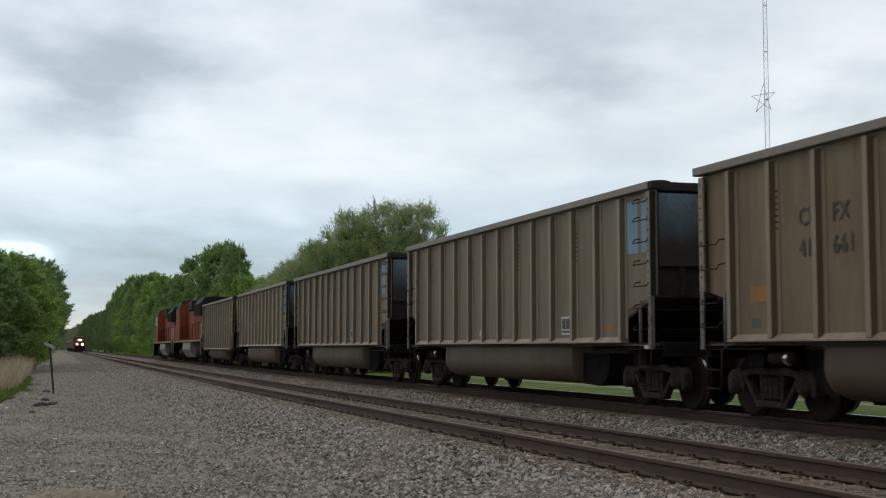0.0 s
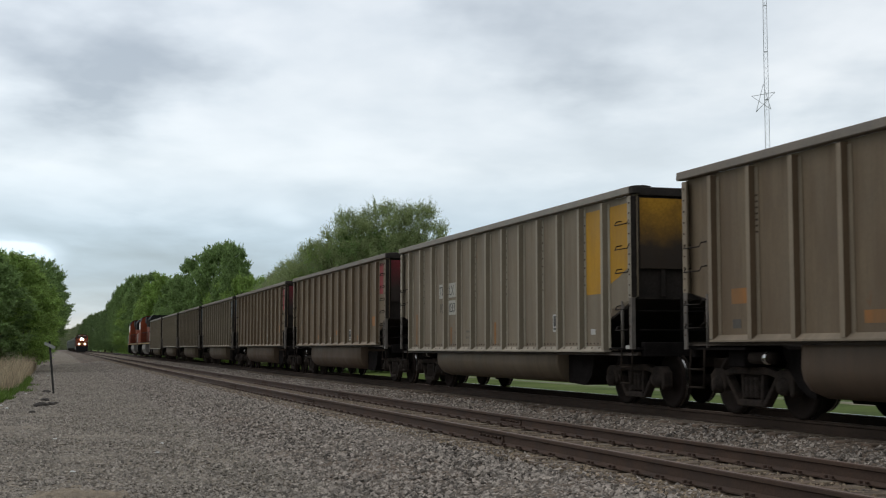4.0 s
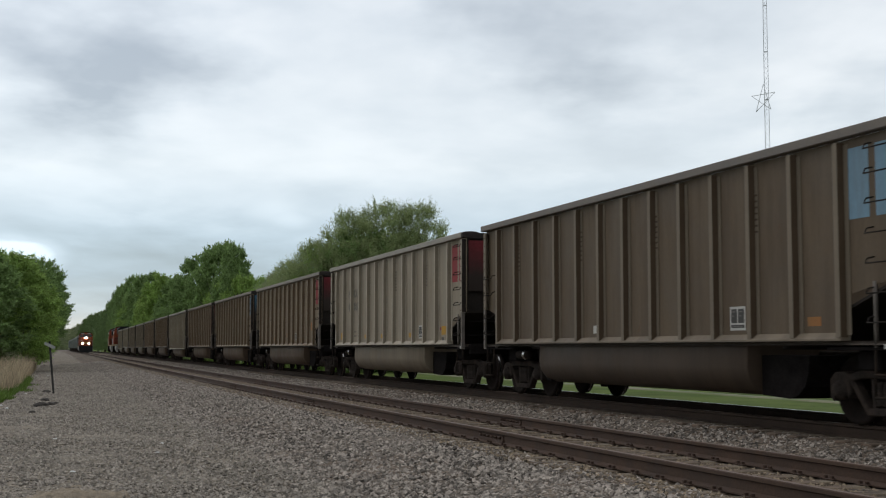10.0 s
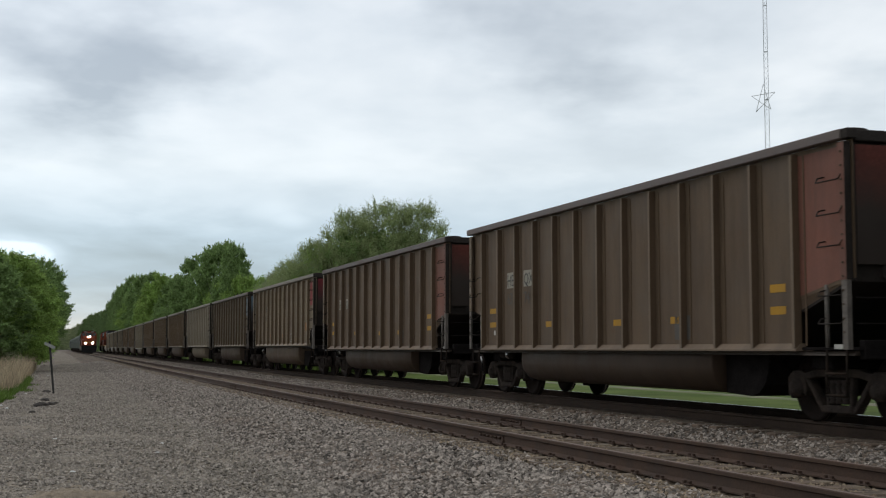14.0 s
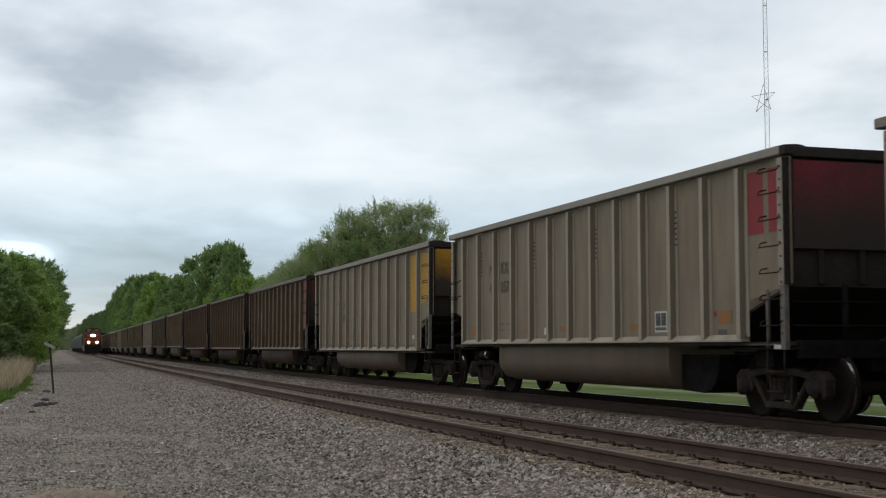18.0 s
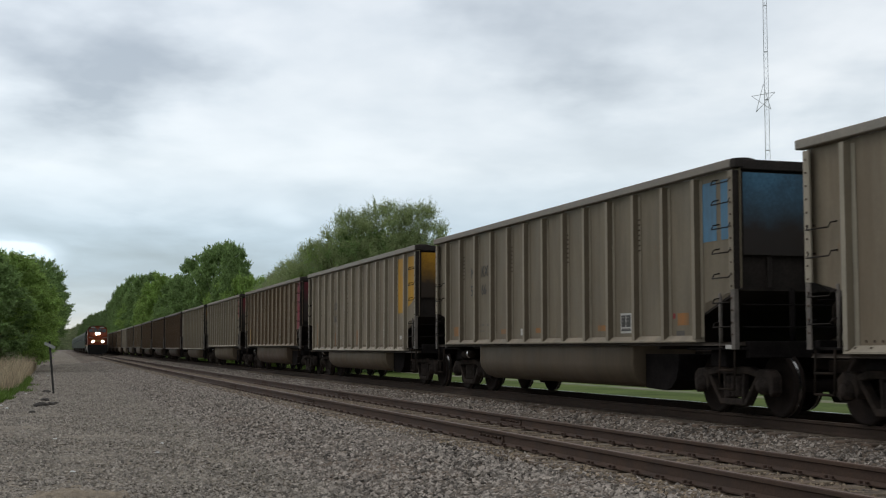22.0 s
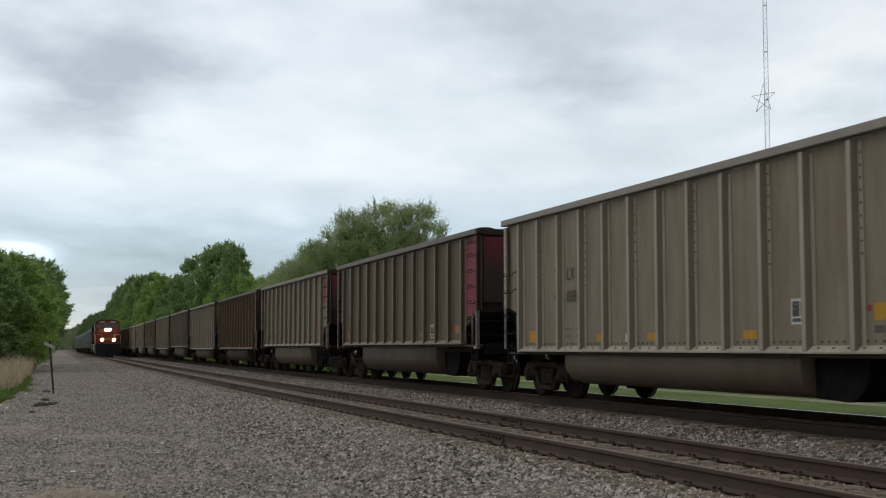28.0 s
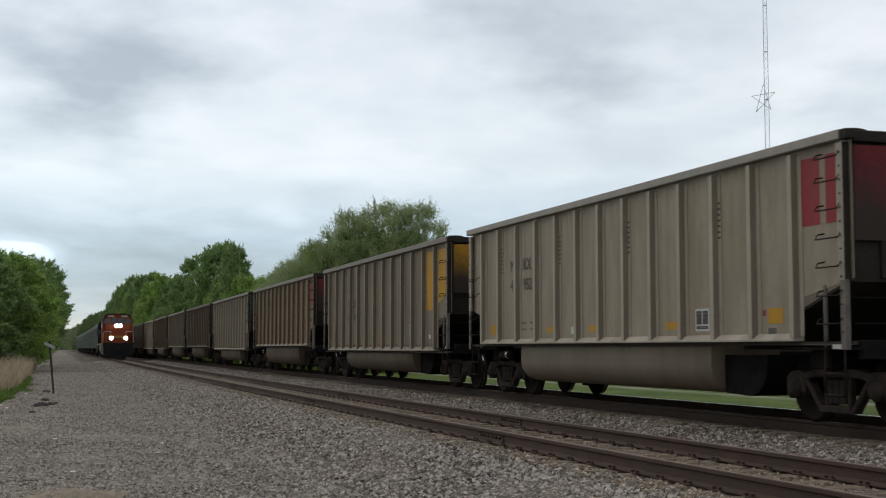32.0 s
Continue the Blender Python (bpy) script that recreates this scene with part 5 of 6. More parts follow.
    prism(bm, [(-1.45, 1.40), (-1.5, 0.9), (-1.2, 0.38), (1.2, 0.38), (1.5, 0.9), (1.45, 1.40)], "y", -3.0, 2.6)
    part("fuel_tank", bm, M["tank"], loco, "grey fuel tank")
    bm = bmesh.new()
    box(bm, -1.3, 1.3, -10.72, -10.6, 0.7, 1.45, 0.03)
    part("rear_pilot", bm, M["loco_black"], loco)
    for y in (-6.6, 6.4):
        six_wheel_truck(loco, y)
    return loco


def coach():
    """A passenger coach with its row of windows."""
    c = new("passenger_coach")
    out = [(-1.52, 1.05), (-1.55, 1.6), (-1.52, 3.45), (-1.30, 3.95), (-0.75, 4.22), (0.75, 4.22), (1.30, 3.95), (1.52, 3.45), (1.55, 1.6), (1.52, 1.05)]
    bm = bmesh.new()
    prism(bm, out, "y", -12.75, 12.75)
    part("body", bm, M["silver"], c)
    bm = bmesh.new()
    prism(bm, [(-1.525, 3.48), (-1.31, 3.97), (-0.76, 4.24), (0.76, 4.24), (1.31, 3.97), (1.525, 3.48), (1.30, 3.94), (-1.30, 3.94)], "y", -12.7, 12.7)
    part("roof", bm, M["roof"], c, "pale coach roof")
    for sgn in (-1, 1):
        bm = bmesh.new()
        box(bm, min(sgn * 1.55, sgn * 1.565), max(sgn * 1.55, sgn * 1.565), -12.6, 12.6, 2.25, 3.15)
        part("window_band", bm, M["coach_green"], c, "dark green window band")
        for k in range(12):
            y = -11.3 + k * 1.95
            bm = bmesh.new()
            box(bm, min(sgn * 1.562, sgn * 1.575), max(sgn * 1.562, sgn * 1.575), y, y + 1.35, 2.38, 3.03, 0.005)
            part("window", bm, M["coach_glass"], c)
        bm = bmesh.new()
        for z in (1.3, 1.5, 1.7, 1.9):
            box(bm, min(sgn * 1.54, sgn * 1.572), max(sgn * 1.54, sgn * 1.572), -12.6, 12.6, z, z + 0.05)
        part("fluting", bm, M["silver"], c)
    for sgn in (-1, 1):
        bm = bmesh.new()
        box(bm, -0.6, 0.6, min(sgn * 12.7, sgn * 13.0), max(sgn * 12.7, sgn * 13.0), 1.2, 3.6, 0.03)
        part("diaphragm", bm, M["loco_black"], c)
    bm = bmesh.new()
    box(bm, -1.2, 1.2, -5.0, 5.0, 0.45, 1.06, 0.04)
    part("underfloor_gear", bm, M["under"], c)
    for y in (-9.1, 9.1):
        truck_parts(c, y, WHEELSET, *TRUCK_MESHES)
    return c


near_train, head_power = [], []


def trains():
    lead = tagged(locomotive(), "orange and black diesel locomotive with burning headlights", "locomotive")
    near_train.append((0.0, lead))
    for d in (11.15 + 8.09, 11.15 + 8.09 + 22.3):
        head_power.append((d, tagged(copy_thing(lead, Matrix.Identity(4)), "orange and black diesel locomotive pulling the coal train", "locomotive", "coal train locomotives")))
    for d, loco in head_power:
        repaint(loco, ("lamp_lens",), M["glass"])
    c = coach()
    for k in range(7):
        ob = c if k == 0 else copy_thing(c, Matrix.Identity(4))
        tagged(ob, "silver passenger coach with a dark green window band", "passenger coach", "coaches behind the locomotive")
        near_train.append((11.15 + 13.0 + 26.0 * k, ob))


trains()


# ---- trees ----
def leaf_material(name, color, amount=0.35):
    return material(name, color, 0.75, 0, 0.25, 0.35, 5, 0, per="island", per_amount=amount, translucent=0.35, spec=0.2)


M["leaf"] = leaf_material("leaves", (0.210, 0.305, 0.108))
M["leaf_thin"] = leaf_material("thin_dull_leaves", (0.285, 0.340, 0.150))
M["leaf_bright"] = leaf_material("bright_spring_leaves", (0.265, 0.380, 0.100))
M["leaf_dark"] = leaf_material("dark_leaves", (0.175, 0.250, 0.100))
M["leaf_grey"] = leaf_material("silvery_and_hazed_leaves", (0.300, 0.335, 0.190))
crowns = {}


def crown_mesh(kind, seed, clumps, per, leaf, droop=0.0, airy=0.0, low=0.10, tall=1.3):
    """A crown one unit high and about one wide: leaves gathered in clumps with gaps between; tall is its height over its width."""
    rnd = np.random.RandomState(seed)
    centres = []
    for i in range(clumps):
        for _ in range(60):
            h = rnd.uniform(low, 0.93)
            w = 0.50 * math.sin(math.pi * min(1, (h - low + 0.10) / (1.08 - low)) ** 0.8) ** 0.6
            r = w * math.sqrt(rnd.uniform(0.15, 1.0))
            a = rnd.uniform(0, 6.283)
            c = (r * math.cos(a), r * math.sin(a), h)
            if all((c[0] - q[0]) ** 2 + (c[1] - q[1]) ** 2 + (c[2] - q[2]) ** 2 > 0.07 ** 2 for q in centres):
                break
        centres.append(c)
    vs, fs = [], []
    n = 0
    for c in centres:
        c = np.array(c)
        out = np.array([c[0], c[1], (c[2] - 0.45) * 0.8])
        out /= np.linalg.norm(out) + 1e-6
        twigs = max(4, int(per / 12 * rnd.uniform(0.7, 1.3)))
        for _ in range(twigs):
            d = rnd.normal(size=3) * 0.75 + out * 0.8 + np.array([0, 0, 0.35 - droop])
            d /= np.linalg.norm(d)
            start = c + rnd.normal(size=3) * 0.022
            length = rnd.uniform(0.05, 0.115) * (1 + airy)
            k = rnd.randint(9, 16)
            f = np.linspace(0.05, 1, k)[:, None]
            p = start + d * length * f + rnd.normal(size=(k, 3)) * 0.011 * (1.25 - f)
            a = d + rnd.normal(size=(k, 3)) * 0.7
            a /= np.linalg.norm(a, axis=1)[:, None]
            b = np.cross(a, rnd.normal(size=(k, 3)))
            b /= np.linalg.norm(b, axis=1)[:, None]
            sz = leaf * rnd.uniform(0.6, 1.3, (k, 1)) * (1.25 - 0.6 * f)
            leaves = np.stack([p - a * sz, p + b * sz * 0.5, p + a * sz, p - b * sz * 0.5], 1).reshape(-1, 3)
            leaves[:, 2] = c[2] + (leaves[:, 2] - c[2]) / tall
            vs.append(leaves)
            fs.append(np.arange(4 * k).reshape(-1, 4) + n)
            n += 4 * k
    return from_arrays(kind, np.concatenate(vs), np.concatenate(fs), M["leaf"]), centres


def tree(x, y, high, wide, kind="oak", mat="leaf", turn=0.0, label="leafy green tree beside the railway", base=-0.62, group="", name="tree"):
    me, centres = crowns[kind]
    t = tagged(new(name), label, "tree", group)
    t.matrix_basis = pose(x, y, base, 0, 0, turn)
    bm = bmesh.new()
    rnd = random.Random(int(abs(x * 7 + y * 13)))
    top = [(rnd.uniform(-0.03, 0.03) * wide, rnd.uniform(-0.03, 0.03) * wide, high * f) for f in (0.2, 0.45, 0.7)]
    r = 0.022 * high
    tube(bm, [(0, 0, 0)] + top, r, 8, r * 0.35)
    part("trunk", bm, M["bark"], t)
    bm = bmesh.new()
    for c in rnd.sample(centres, min(16, len(centres))):
        e = Vector((c[0] * wide, c[1] * wide, c[2] * high))
        f = Vector(top[0 if c[2] < 0.5 else 1])
        mid = f.lerp(e, 0.5) + Vector((0, 0, -0.03 * high))
        tube(bm, [f, mid, e], r * 0.35, 5, r * 0.06)
    part("limbs", bm, M["bark"], t)
    cr = part("crown", me, M["leaf"], t)
    cr.matrix_basis = Matrix.Diagonal((wide, wide, high * 1.04, 1))
    cr.material_slots[0].link = "OBJECT"
    cr.material_slots[0].material = M[mat]
    return t


def place(px, depth):
    """x of a thing that stands at depth, on the sight line with that number."""
    return (px - 784) / 2263.4 * depth


def woods():
    crowns["oak"] = crown_mesh("oak_crown", 1, 230, 260, 0.0165, tall=1.6)
    crowns["elm"] = crown_mesh("elm_crown", 2, 240, 240, 0.0165, low=0.05, tall=1.7)
    crowns["bush"] = crown_mesh("bush_crown", 3, 150, 280, 0.0145, low=0.0, tall=1.2)
    crowns["willow"] = crown_mesh("willow_crown", 4, 330, 330, 0.0085, airy=0.15, low=0.06, tall=1.6)
    crowns["high"] = crown_mesh("high_crown", 5, 150, 260, 0.0165, low=0.30, tall=1.5)
    rnd = random.Random(9)
    G = "trees behind the far track"
    # the airy trees behind the wagons
    for px, d, h, w, k, m in ((682, 92, 12.0, 7.7, "willow", "leaf_thin"), (622, 92, 11.4, 6.5, "willow", "leaf_thin"), (566, 92, 9.3, 6.1, "willow", "leaf_thin"), (742, 92, 12.0, 6.1, "willow", "leaf_thin"), (520, 100, 8.5, 5.7, "willow", "leaf_thin"), (640, 92, 9.9, 8.5, "bush", "leaf"), (715, 92, 9.5, 6.9, "bush", "leaf"), (580, 92, 8.7, 6.9, "bush", "leaf_bright"), (498, 104, 7.9, 5.5, "willow", "leaf_grey")):
        tree(place(px, d), d, h, w, k, m, rnd.uniform(0, 360), "spreading tree with thin spring foliage behind the far track", group=G)
    # the dome-shaped tree and the bright shrubs before it
    for px, d, h, w, k, m in ((388, 156, 14.6, 8.1, "oak", "leaf"), (414, 128, 12.0, 4.4, "elm", "leaf"), (350, 178, 14.6, 7.9, "oak", "leaf"), (434, 126, 8.6, 5.8, "bush", "leaf_bright"), (478, 108, 7.5, 4.8, "bush", "leaf_bright"), (398, 140, 8.7, 5.6, "bush", "leaf_bright"), (366, 156, 8.2, 5.2, "bush", "leaf_bright")):
        tree(place(px, d), d, h, w, k, m, rnd.uniform(0, 360), "dense rounded green tree beyond the far track", group=G)
    # the row that runs away along the far track
    for px, d, h, w, k, m in ((318, 208, 13.4, 8.3, "elm", "leaf"), (288, 254, 16.3, 10.1, "oak", "leaf_bright"), (262, 306, 19.7, 11.5, "oak", "leaf"), (240, 356, 21.6, 11.8, "elm", "leaf"), (222, 394, 21.9, 10.4, "oak", "leaf"), (275, 270, 14.1, 9.5, "bush", "leaf_bright"), (246, 344, 16.0, 12.2, "bush", "leaf_bright"), (306, 216, 10.7, 7.6, "bush", "leaf"), (212, 416, 20.5, 9.2, "elm", "leaf_dark"), (228, 392, 15.5, 12.1, "bush", "leaf"),
                              (200, 460, 18.9, 8.9, "oak", "leaf_dark"), (188, 518, 17.0, 9.2, "elm", "leaf_dark"), (176, 590, 18.4, 9.4, "oak", "leaf_dark"), (164, 690, 19.7, 10.4, "elm", "leaf_dark"), (153, 762, 19.0, 8.8, "oak", "leaf_dark")):
        tree(place(px, d), d, h, w, k, m, rnd.uniform(0, 360), "green tree in the row along the railway", group=G)
    G = "trees beside the gravel road"
    for px, d, h, w, k, m in ((15, 84, 7.7, 6.4, "oak", "leaf_bright"), (42, 98, 7.9, 4.8, "elm", "leaf_bright"), (69, 190, 14.6, 9.0, "high", "leaf"), (72, 225, 13.6, 8.6, "high", "leaf_bright"), (-40, 80, 7.6, 6.5, "elm", "leaf"), (34, 110, 8.6, 6.4, "oak", "leaf_bright"), (58, 140, 10.8, 7.0, "oak", "leaf")):
        tree(place(px, d), d, h, w, k, m, rnd.uniform(0, 360), "dark green leafy tree at the edge of the gravel road", base=-0.35, group=G)
    for sd, o, h, w in ((84, -10.8, 2.9, 4.2), (90, -10.4, 2.8, 3.4), (98, -10.4, 3.2, 3.6), (108, -10.6, 3.0, 3.6), (118, -10.6, 3.3, 3.4), (130, -10.8, 3.4, 3.8), (146, -11.2, 3.6, 4.2), (164, -11.6, 3.8, 4.4), (184, -12.0, 4.0, 4.6)):
        p = at(sd, o)
        tree(p.x, p.y, h, w, "bush", "leaf_grey", rnd.uniform(0, 360), "grey-green shrub under the roadside trees", base=-0.38, group="shrubs by the road", name="shrub")
    # far trees: the pale leaf colour paints in the haze of distance
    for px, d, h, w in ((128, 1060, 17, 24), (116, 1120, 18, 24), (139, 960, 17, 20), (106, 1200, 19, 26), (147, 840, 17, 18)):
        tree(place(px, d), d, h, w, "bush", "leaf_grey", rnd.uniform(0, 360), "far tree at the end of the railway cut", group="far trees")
    # far woods that close the land round about
    vs, fs, n = [], [], 0
    r2 = np.random.RandomState(4)
    for i in range(900):
        a = r2.uniform(0, 6.283)
        rr = r2.uniform(1300, 1700)
        c = np.array([rr * math.cos(a), rr * math.sin(a), r2.uniform(1, 7)])
        k = 26
        d = r2.normal(size=(k, 3))
        d /= np.linalg.norm(d, axis=1)[:, None]
        p = c + d * r2.uniform(0.4, 1.0, (k, 1)) * np.array([9, 9, 6])
        u = r2.normal(size=(k, 3)) * 2.2
        v = r2.normal(size=(k, 3)) * 1.6
        vs.append(np.stack([p - u, p + v, p + u, p - v], 1).reshape(-1, 3))
        fs.append(np.arange(4 * k).reshape(-1, 4) + n)
        n += 4 * k
    ob = new("far_woods", from_arrays("far_woods", np.concatenate(vs), np.concatenate(fs), M["leaf_dark"]))
    tagged(ob, "dark green woods along the horizon", "woods", kind="stuff")


def blades(name, count, where, high, mat, label, seed, lean=0.35, width=0.012):
    rnd = np.random.RandomState(seed)
    vs, fs = [], []
    for i in range(count):
        s, o, z = where(rnd)
        p = np.array(at(s, o, z))
        h = high * rnd.uniform(0.35, 1.3) * (0.75 + 0.5 * noise.noise(Vector((p[0] * 0.6, p[1] * 0.25, seed))))
        a = rnd.uniform(0, 6.283)
        side = np.array([math.cos(a), math.sin(a), 0]) * width * rnd.uniform(0.7, 1.5)
        tip = np.array([rnd.normal() * lean * h, rnd.normal() * lean * h, h])
        mid = tip * np.array([0.35, 0.35, 0.6])
        k = len(vs)
        vs += [p - side, p + side, p + mid + side * 0.7, p + mid - side * 0.7, p + tip]
        fs += [(k, k + 1, k + 2, k + 3), (k + 3, k + 2, k + 4)]
    me = bpy.data.meshes.new(name)
    me.from_pydata([tuple(v) for v in vs], [], fs)
    me.materials.append(mat)
    return tagged(new(name, me), label, "grass", kind="stuff")


def verge():
    def edge(q):
        """Where the grass begins: the bare verge narrows with distance."""
        return -8.5 + 0.9 * narrowing(q) + 0.045 * min(max(q - 40, 0), 11)

    def straw(r):
        q = r.uniform(44, 96)
        return q, edge(q) - 0.15 - abs(r.normal()) * 1.3, -0.46

    def green(r):
        q = 20 + 46 * r.rand() ** 1.1
        return q, edge(q) + 0.10 - abs(r.normal()) * 1.3, -0.53

    def tufts(r):
        q, o = TUFTS[r.randint(len(TUFTS))]
        return q + r.normal() * 0.35, o + r.normal() * 0.16, -0.48
    blades("dry_grass", 5600, straw, 1.15, M["straw"], "tall dry straw-coloured grass at the road's edge", 21, 0.24, 0.013)
    blades("verge_grass", 15000, green, 0.34, M["blade"], "green grass along the gravel road", 22, 0.4, 0.012)
    blades("verge_tufts", 900, tufts, 0.16, M["blade"], "small green tufts on the bare verge", 23, 0.5, 0.010)


TUFTS = [(31.5, -8.25), (30.2, -8.5), (36.0, -8.0), (41.5, -7.45), (48.0, -7.05), (55.0, -6.95)]


# ---- mast, marker post, litter ----
def mast():
    M["steel"] = material("galvanised_lattice_steel", (0.42, 0.43, 0.44), 0.5, 0.3, 0.12, 1, 10, 0.02)
    d = 185.0
    x = place(1362.5, d)
    t = tagged(new("lattice_mast"), "tall slender steel lattice mast with a star frame", "radio mast")
    t.matrix_basis = pose(x, d, -0.65, 0, 0, 14)
    high = 62.0

    def half(z):
        return 0.56 - 0.0042 * z
    corner = [(math.cos(a), math.sin(a)) for a in (math.radians(90), math.radians(210), math.radians(330))]
    for cx, cy in corner:
        bm = bmesh.new()
        tube(bm, [(cx * half(z), cy * half(z), z) for z in (0, 20, 40, high)], 0.038, 6)
        part("mast_leg", bm, M["steel"], t)
    bm = bmesh.new()
    z = 1.0
    k = 0
    while z < high - 1:
        for i in range(3):
            a, b = corner[i], corner[(i + 1) % 3]
            tube(bm, [(a[0] * half(z), a[1] * half(z), z), (b[0] * half(z + 0.75), b[1] * half(z + 0.75), z + 0.75)] if k % 2 == 0 else
                 [(b[0] * half(z), b[1] * half(z), z), (a[0] * half(z + 0.75), a[1] * half(z + 0.75), z + 0.75)], 0.013, 4, cap=False)
        z += 0.75
        k += 1
    part("bracing", bm, M["steel"], t)
    for z in (24.8, 30.5, 38.0, 45.1, 52.0):
        bm = bmesh.new()
        for i in range(3):
            a, b = corner[i], corner[(i + 1) % 3]
            tube(bm, [(a[0] * half(z), a[1] * half(z), z), (b[0] * half(z), b[1] * half(z), z)], 0.045, 5)
        part("splice_collar", bm, M["steel"], t)
    bm = bmesh.new()
    R = 2.15
    pts = [(R * math.sin(i * 2 * math.pi * 2 / 5) , -0.62, 38.05 + R * math.cos(i * 2 * math.pi * 2 / 5)) for i in range(6)]
    for a, b in zip(pts, pts[1:]):
        tube(bm, [a, b], 0.040, 5)
    tube(bm, [(0, -0.62, 38.7), (0, 0, 38.7)], 0.03, 5)
    st = part("star_frame", bm, M["steel"], t, "five-pointed star frame")
    st.matrix_basis = pose(0, 0, 0, 0, 0, -64)


def small_things():
    M["post"] = material("dark_steel_post", (0.03, 0.028, 0.026), 0.8, 0.2, 0.25, 6, 60, 0.1)
    M["litter"] = material("white_litter", (0.62, 0.62, 0.60), 0.7, 0, 0.1, 6, 60, 0)
    M["board"] = material("weathered_board", (0.26, 0.26, 0.24), 0.8, 0, 0.2, 6, 60, 0)
    M["soil"] = material("dark_clod", (0.045, 0.038, 0.032), 0.95, 0, 0.3, 10, 60, 0.5)
    d = 43.2
    p = tagged(new("marker_post"), "leaning dark steel marker post with a small pale board", "post")
    p.matrix_basis = pose(place(99, d), d, -0.50)
    bm = bmesh.new()
    h = 1.80
    prism(bm, [(-0.035, -0.004), (0.035, -0.004), (0.035, 0.004), (0.006, 0.004), (0.006, 0.04), (-0.006, 0.04), (-0.006, 0.004), (-0.035, 0.004)], "z", -0.02, h)
    for v in bm.verts:
        v.co.x -= 0.10 * v.co.z
    part("stake", bm, M["post"], p)
    bm = bmesh.new()
    box(bm, -0.19, 0.20, -0.025, -0.012, -0.055, 0.055, 0.004)
    b = part("board", bm, M["board"], p, "pale weathered board")
    b.matrix_basis = pose(-0.10 * 1.68, 0, 1.66, 0, 27, 0)
    rnd = random.Random(3)

    def lump(name, px, py, size, mat, label, flat=0.5):
        z = -0.45
        dd = (EYE - z) * 2263.4 / (py - 616.4)
        bm = bmesh.new()
        bmesh.ops.create_icosphere(bm, subdivisions=2, radius=1.0)
        for v in bm.verts:
            k = 1 + 0.45 * noise.noise(v.co * 1.7 + Vector((px, py, 0)))
            v.co = Vector((v.co.x * size * k, v.co.y * size * 0.8 * k, max(v.co.z, -0.35) * size * flat * k))
        ob = part(name, bm, mat)
        ob.matrix_basis = pose(place(px, dd), dd, z + 0.02, 0, 0, rnd.uniform(0, 360))
        return tagged(ob, label, name.replace("_", " "))

    for px, py, s in ((84, 709, 0.16), (77, 718, 0.20), (95, 716, 0.13), (86, 694, 0.14), (62, 730, 0.08), (103, 714, 0.08)):
        lump("soil_clod", px, py, s, M["soil"], "dark clod of earth lying on the gravel", 0.45)
    for px, py, s in ((6, 718, 0.07), (17, 723, 0.07), (50, 697, 0.05), (400, 731, 0.05), (291, 785, 0.04), (284, 801, 0.035), (135, 835, 0.045), (68, 666, 0.06), (88, 665, 0.05), (296, 660, 0.06), (103, 777, 0.04), (372, 809, 0.03), (456, 722, 0.035)):
        lump("litter_scrap", px, py, s * 0.95, M["litter"], "small white scrap of litter on the gravel", 0.3)


def dirt_patch():
    M["sand"] = material("sandy_earth", (0.250, 0.200, 0.142), 0.95, 0, 0.25, 3, 70, 0.8, stain=(0.16, 0.130, 0.098), stain_amount=0.9, stain_scale=(4, 4, 4))
    bm = bmesh.new()
    mid = bm.verts.new((0, 0, 0.02))
    rings = []
    turns = 110
    for i in range(1, 41):
        r = i / 40
        ring = []
        for k in range(turns):
            a = 2 * math.pi * k / turns
            q = r * (1 + 0.38 * noise.noise(Vector((math.cos(a) * 1.6, math.sin(a) * 1.6, 2.0))))
            x, y = q * 0.55 * math.cos(a), q * 1.1 * math.sin(a)
            lumps = 0.035 * noise.noise(Vector((x * 5, y * 5, 1))) + 0.022 * noise.noise(Vector((x * 17, y * 17, 5))) + 0.012 * noise.noise(Vector((x * 45, y * 45, 9)))
            ring.append(bm.verts.new((x, y, 0.026 - 0.045 * r ** 2 + lumps)))
        rings.append(ring)
    for k in range(turns):
        bm.faces.new((mid, rings[0][k], rings[0][(k + 1) % turns]))
        for p, q in zip(rings, rings[1:]):
            bm.faces.new((p[k], q[k], q[(k + 1) % turns], p[(k + 1) % turns]))
    ob = part("dirt_patch", bm, M["sand"])
    ob.matrix_basis = pose(-3.72, 13.0, -0.436, 0, 0, 14)
    tagged(ob, "bare sandy tan earth showing through the gravel", "ground", kind="structure")


woods()
dirt_patch()
verge()
mast()
small_things()


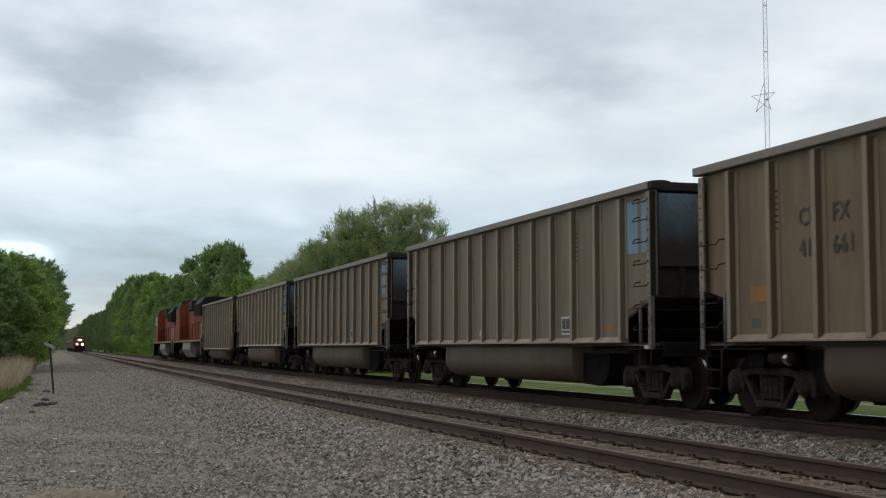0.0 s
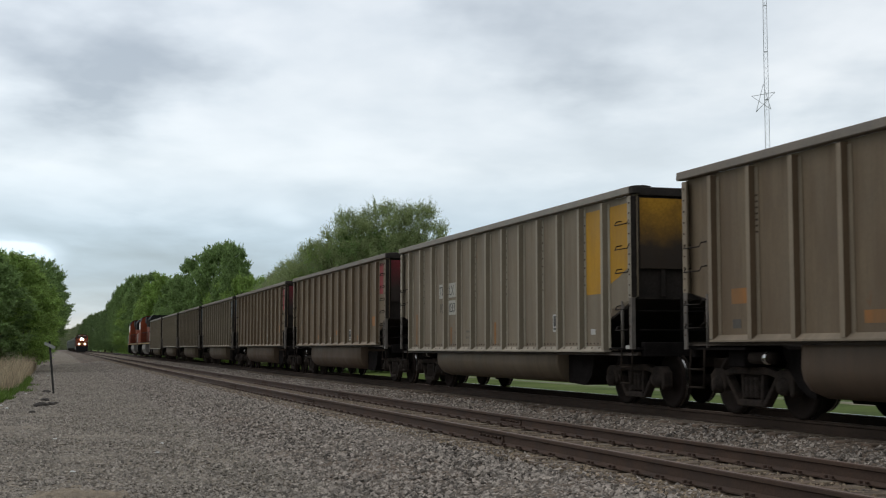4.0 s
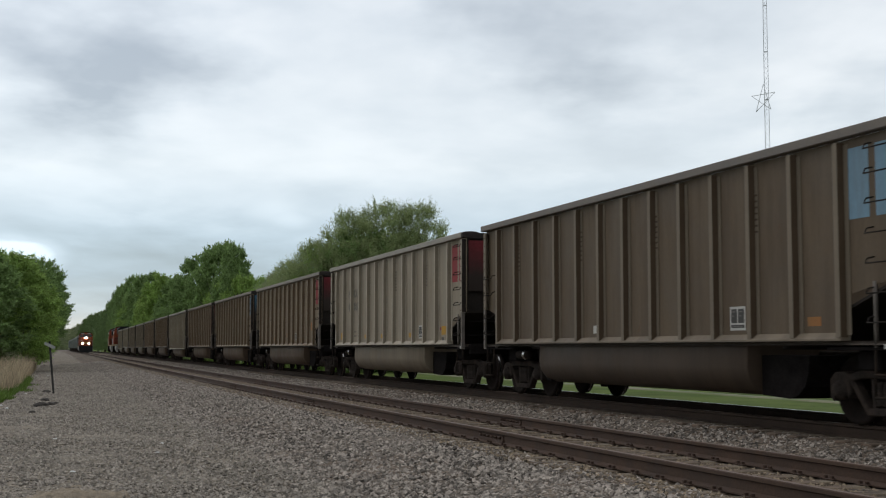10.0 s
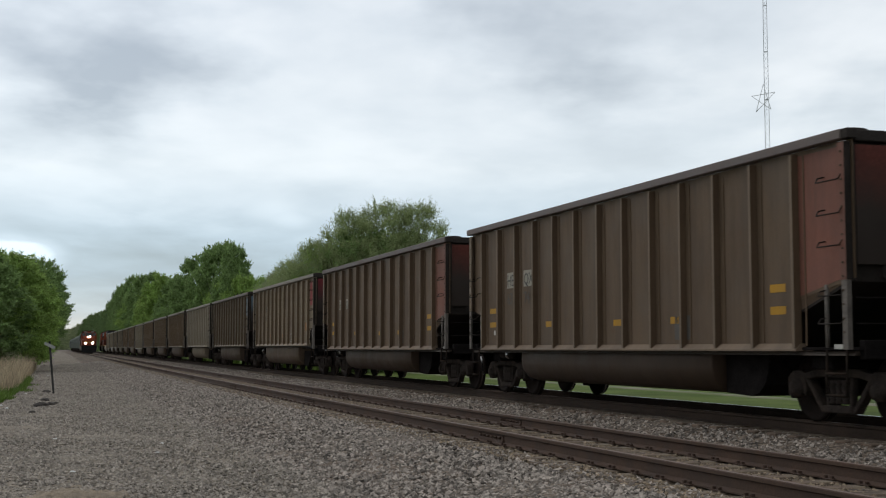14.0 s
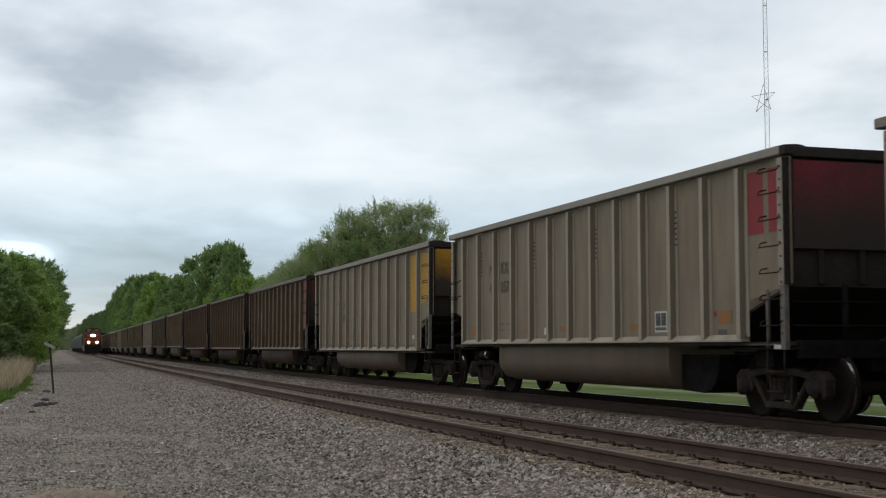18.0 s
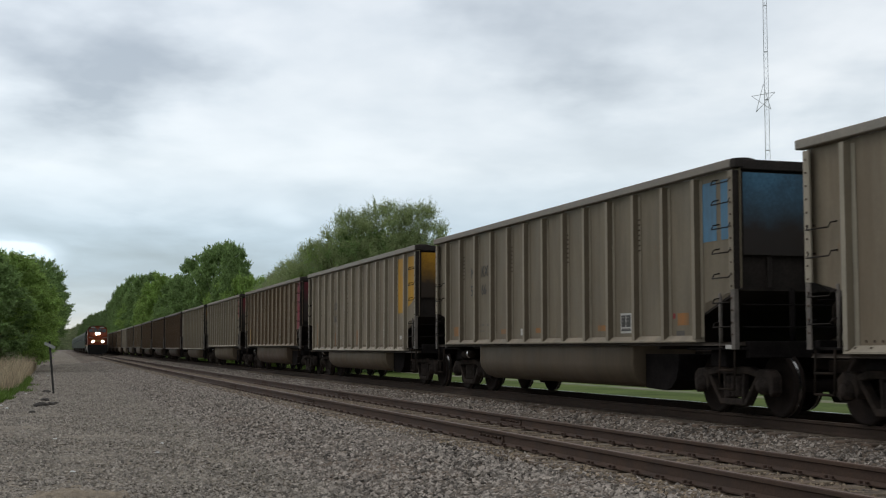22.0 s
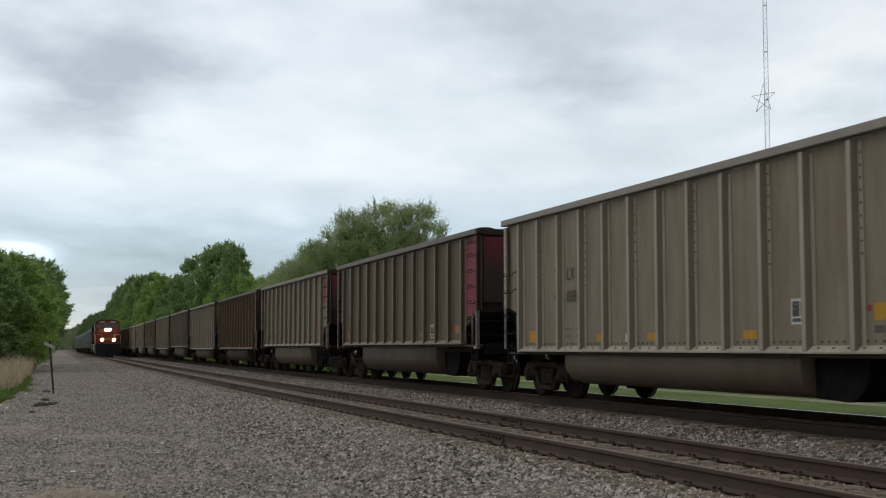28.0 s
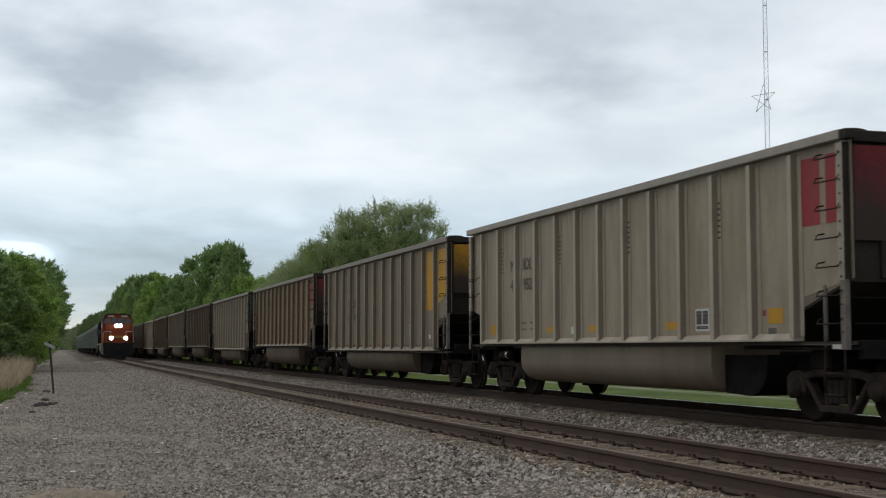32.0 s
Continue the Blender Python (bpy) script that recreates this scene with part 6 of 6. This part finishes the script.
# ---- movement ----
def coal_rear(n, t):
    """Where the rear corner of gondola n stands along the track; the train gathers a little speed."""
    return 16.06 + 12.329 * (t - 9) + 0.0083 * (t - 8) ** 2 + 16.175 * n


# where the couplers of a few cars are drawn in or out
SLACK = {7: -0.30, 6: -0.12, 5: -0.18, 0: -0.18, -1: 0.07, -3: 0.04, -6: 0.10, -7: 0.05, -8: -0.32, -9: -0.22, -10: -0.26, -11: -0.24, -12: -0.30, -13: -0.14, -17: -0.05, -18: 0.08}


def near_front(t):
    return 135.07 + 7.475 * (32 - t)


def roll(thing, travelled, radius, rows_t):
    """Turns every wheelset of a vehicle by the way it has rolled."""
    for w in thing.children:
        if w.name.split(".")[0] == "wheelset":
            home = w.matrix_basis.copy()
            walk(w, [(t, home @ Matrix.Rotation(-travelled(t) / radius, 4, "X")) for t in rows_t])


def motions():
    seconds = [float(i) for i in range(33)]

    def near(place_at, low, high):
        """Every thirtieth of a second while a vehicle passes close by, and the two ends of the clip."""
        ts = [i / FPS for i in range(32 * FPS + 1)]
        return [t for i, t in enumerate(ts) if i in (0, len(ts) - 1) or low < place_at(t) < high]

    for n, car in coal_train:
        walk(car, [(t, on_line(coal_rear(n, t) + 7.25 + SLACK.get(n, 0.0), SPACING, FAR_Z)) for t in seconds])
        ts = near(lambda t: coal_rear(n, t) + 7.25, -4, 95)
        roll(car, lambda t: coal_rear(0, min(max(t, ts[1]), ts[-2])), 0.457, ts)
    for d, loco in head_power:
        walk(loco, [(t, on_line(coal_rear(10, t) + 7.25 + d, SPACING, FAR_Z)) for t in seconds])
        ts = near(lambda t: coal_rear(10, t) + 7.25 + d, -4, 170)
        roll(loco, lambda t: coal_rear(0, min(max(t, ts[1]), ts[-2])), 0.533, ts)
    for d, ob in near_train:
        walk(ob, [(t, on_line(near_front(t) + 9.4 + d, 0.0, 0.0, True)) for t in seconds])
        ts = near(lambda t: near_front(t) + 9.4 + d, 0, 215)
        roll(ob, lambda t: -near_front(min(max(t, ts[1]), ts[-2])) if len(ts) > 2 else 0.0, 0.533 if d == 0 else 0.457, ts)


motions()
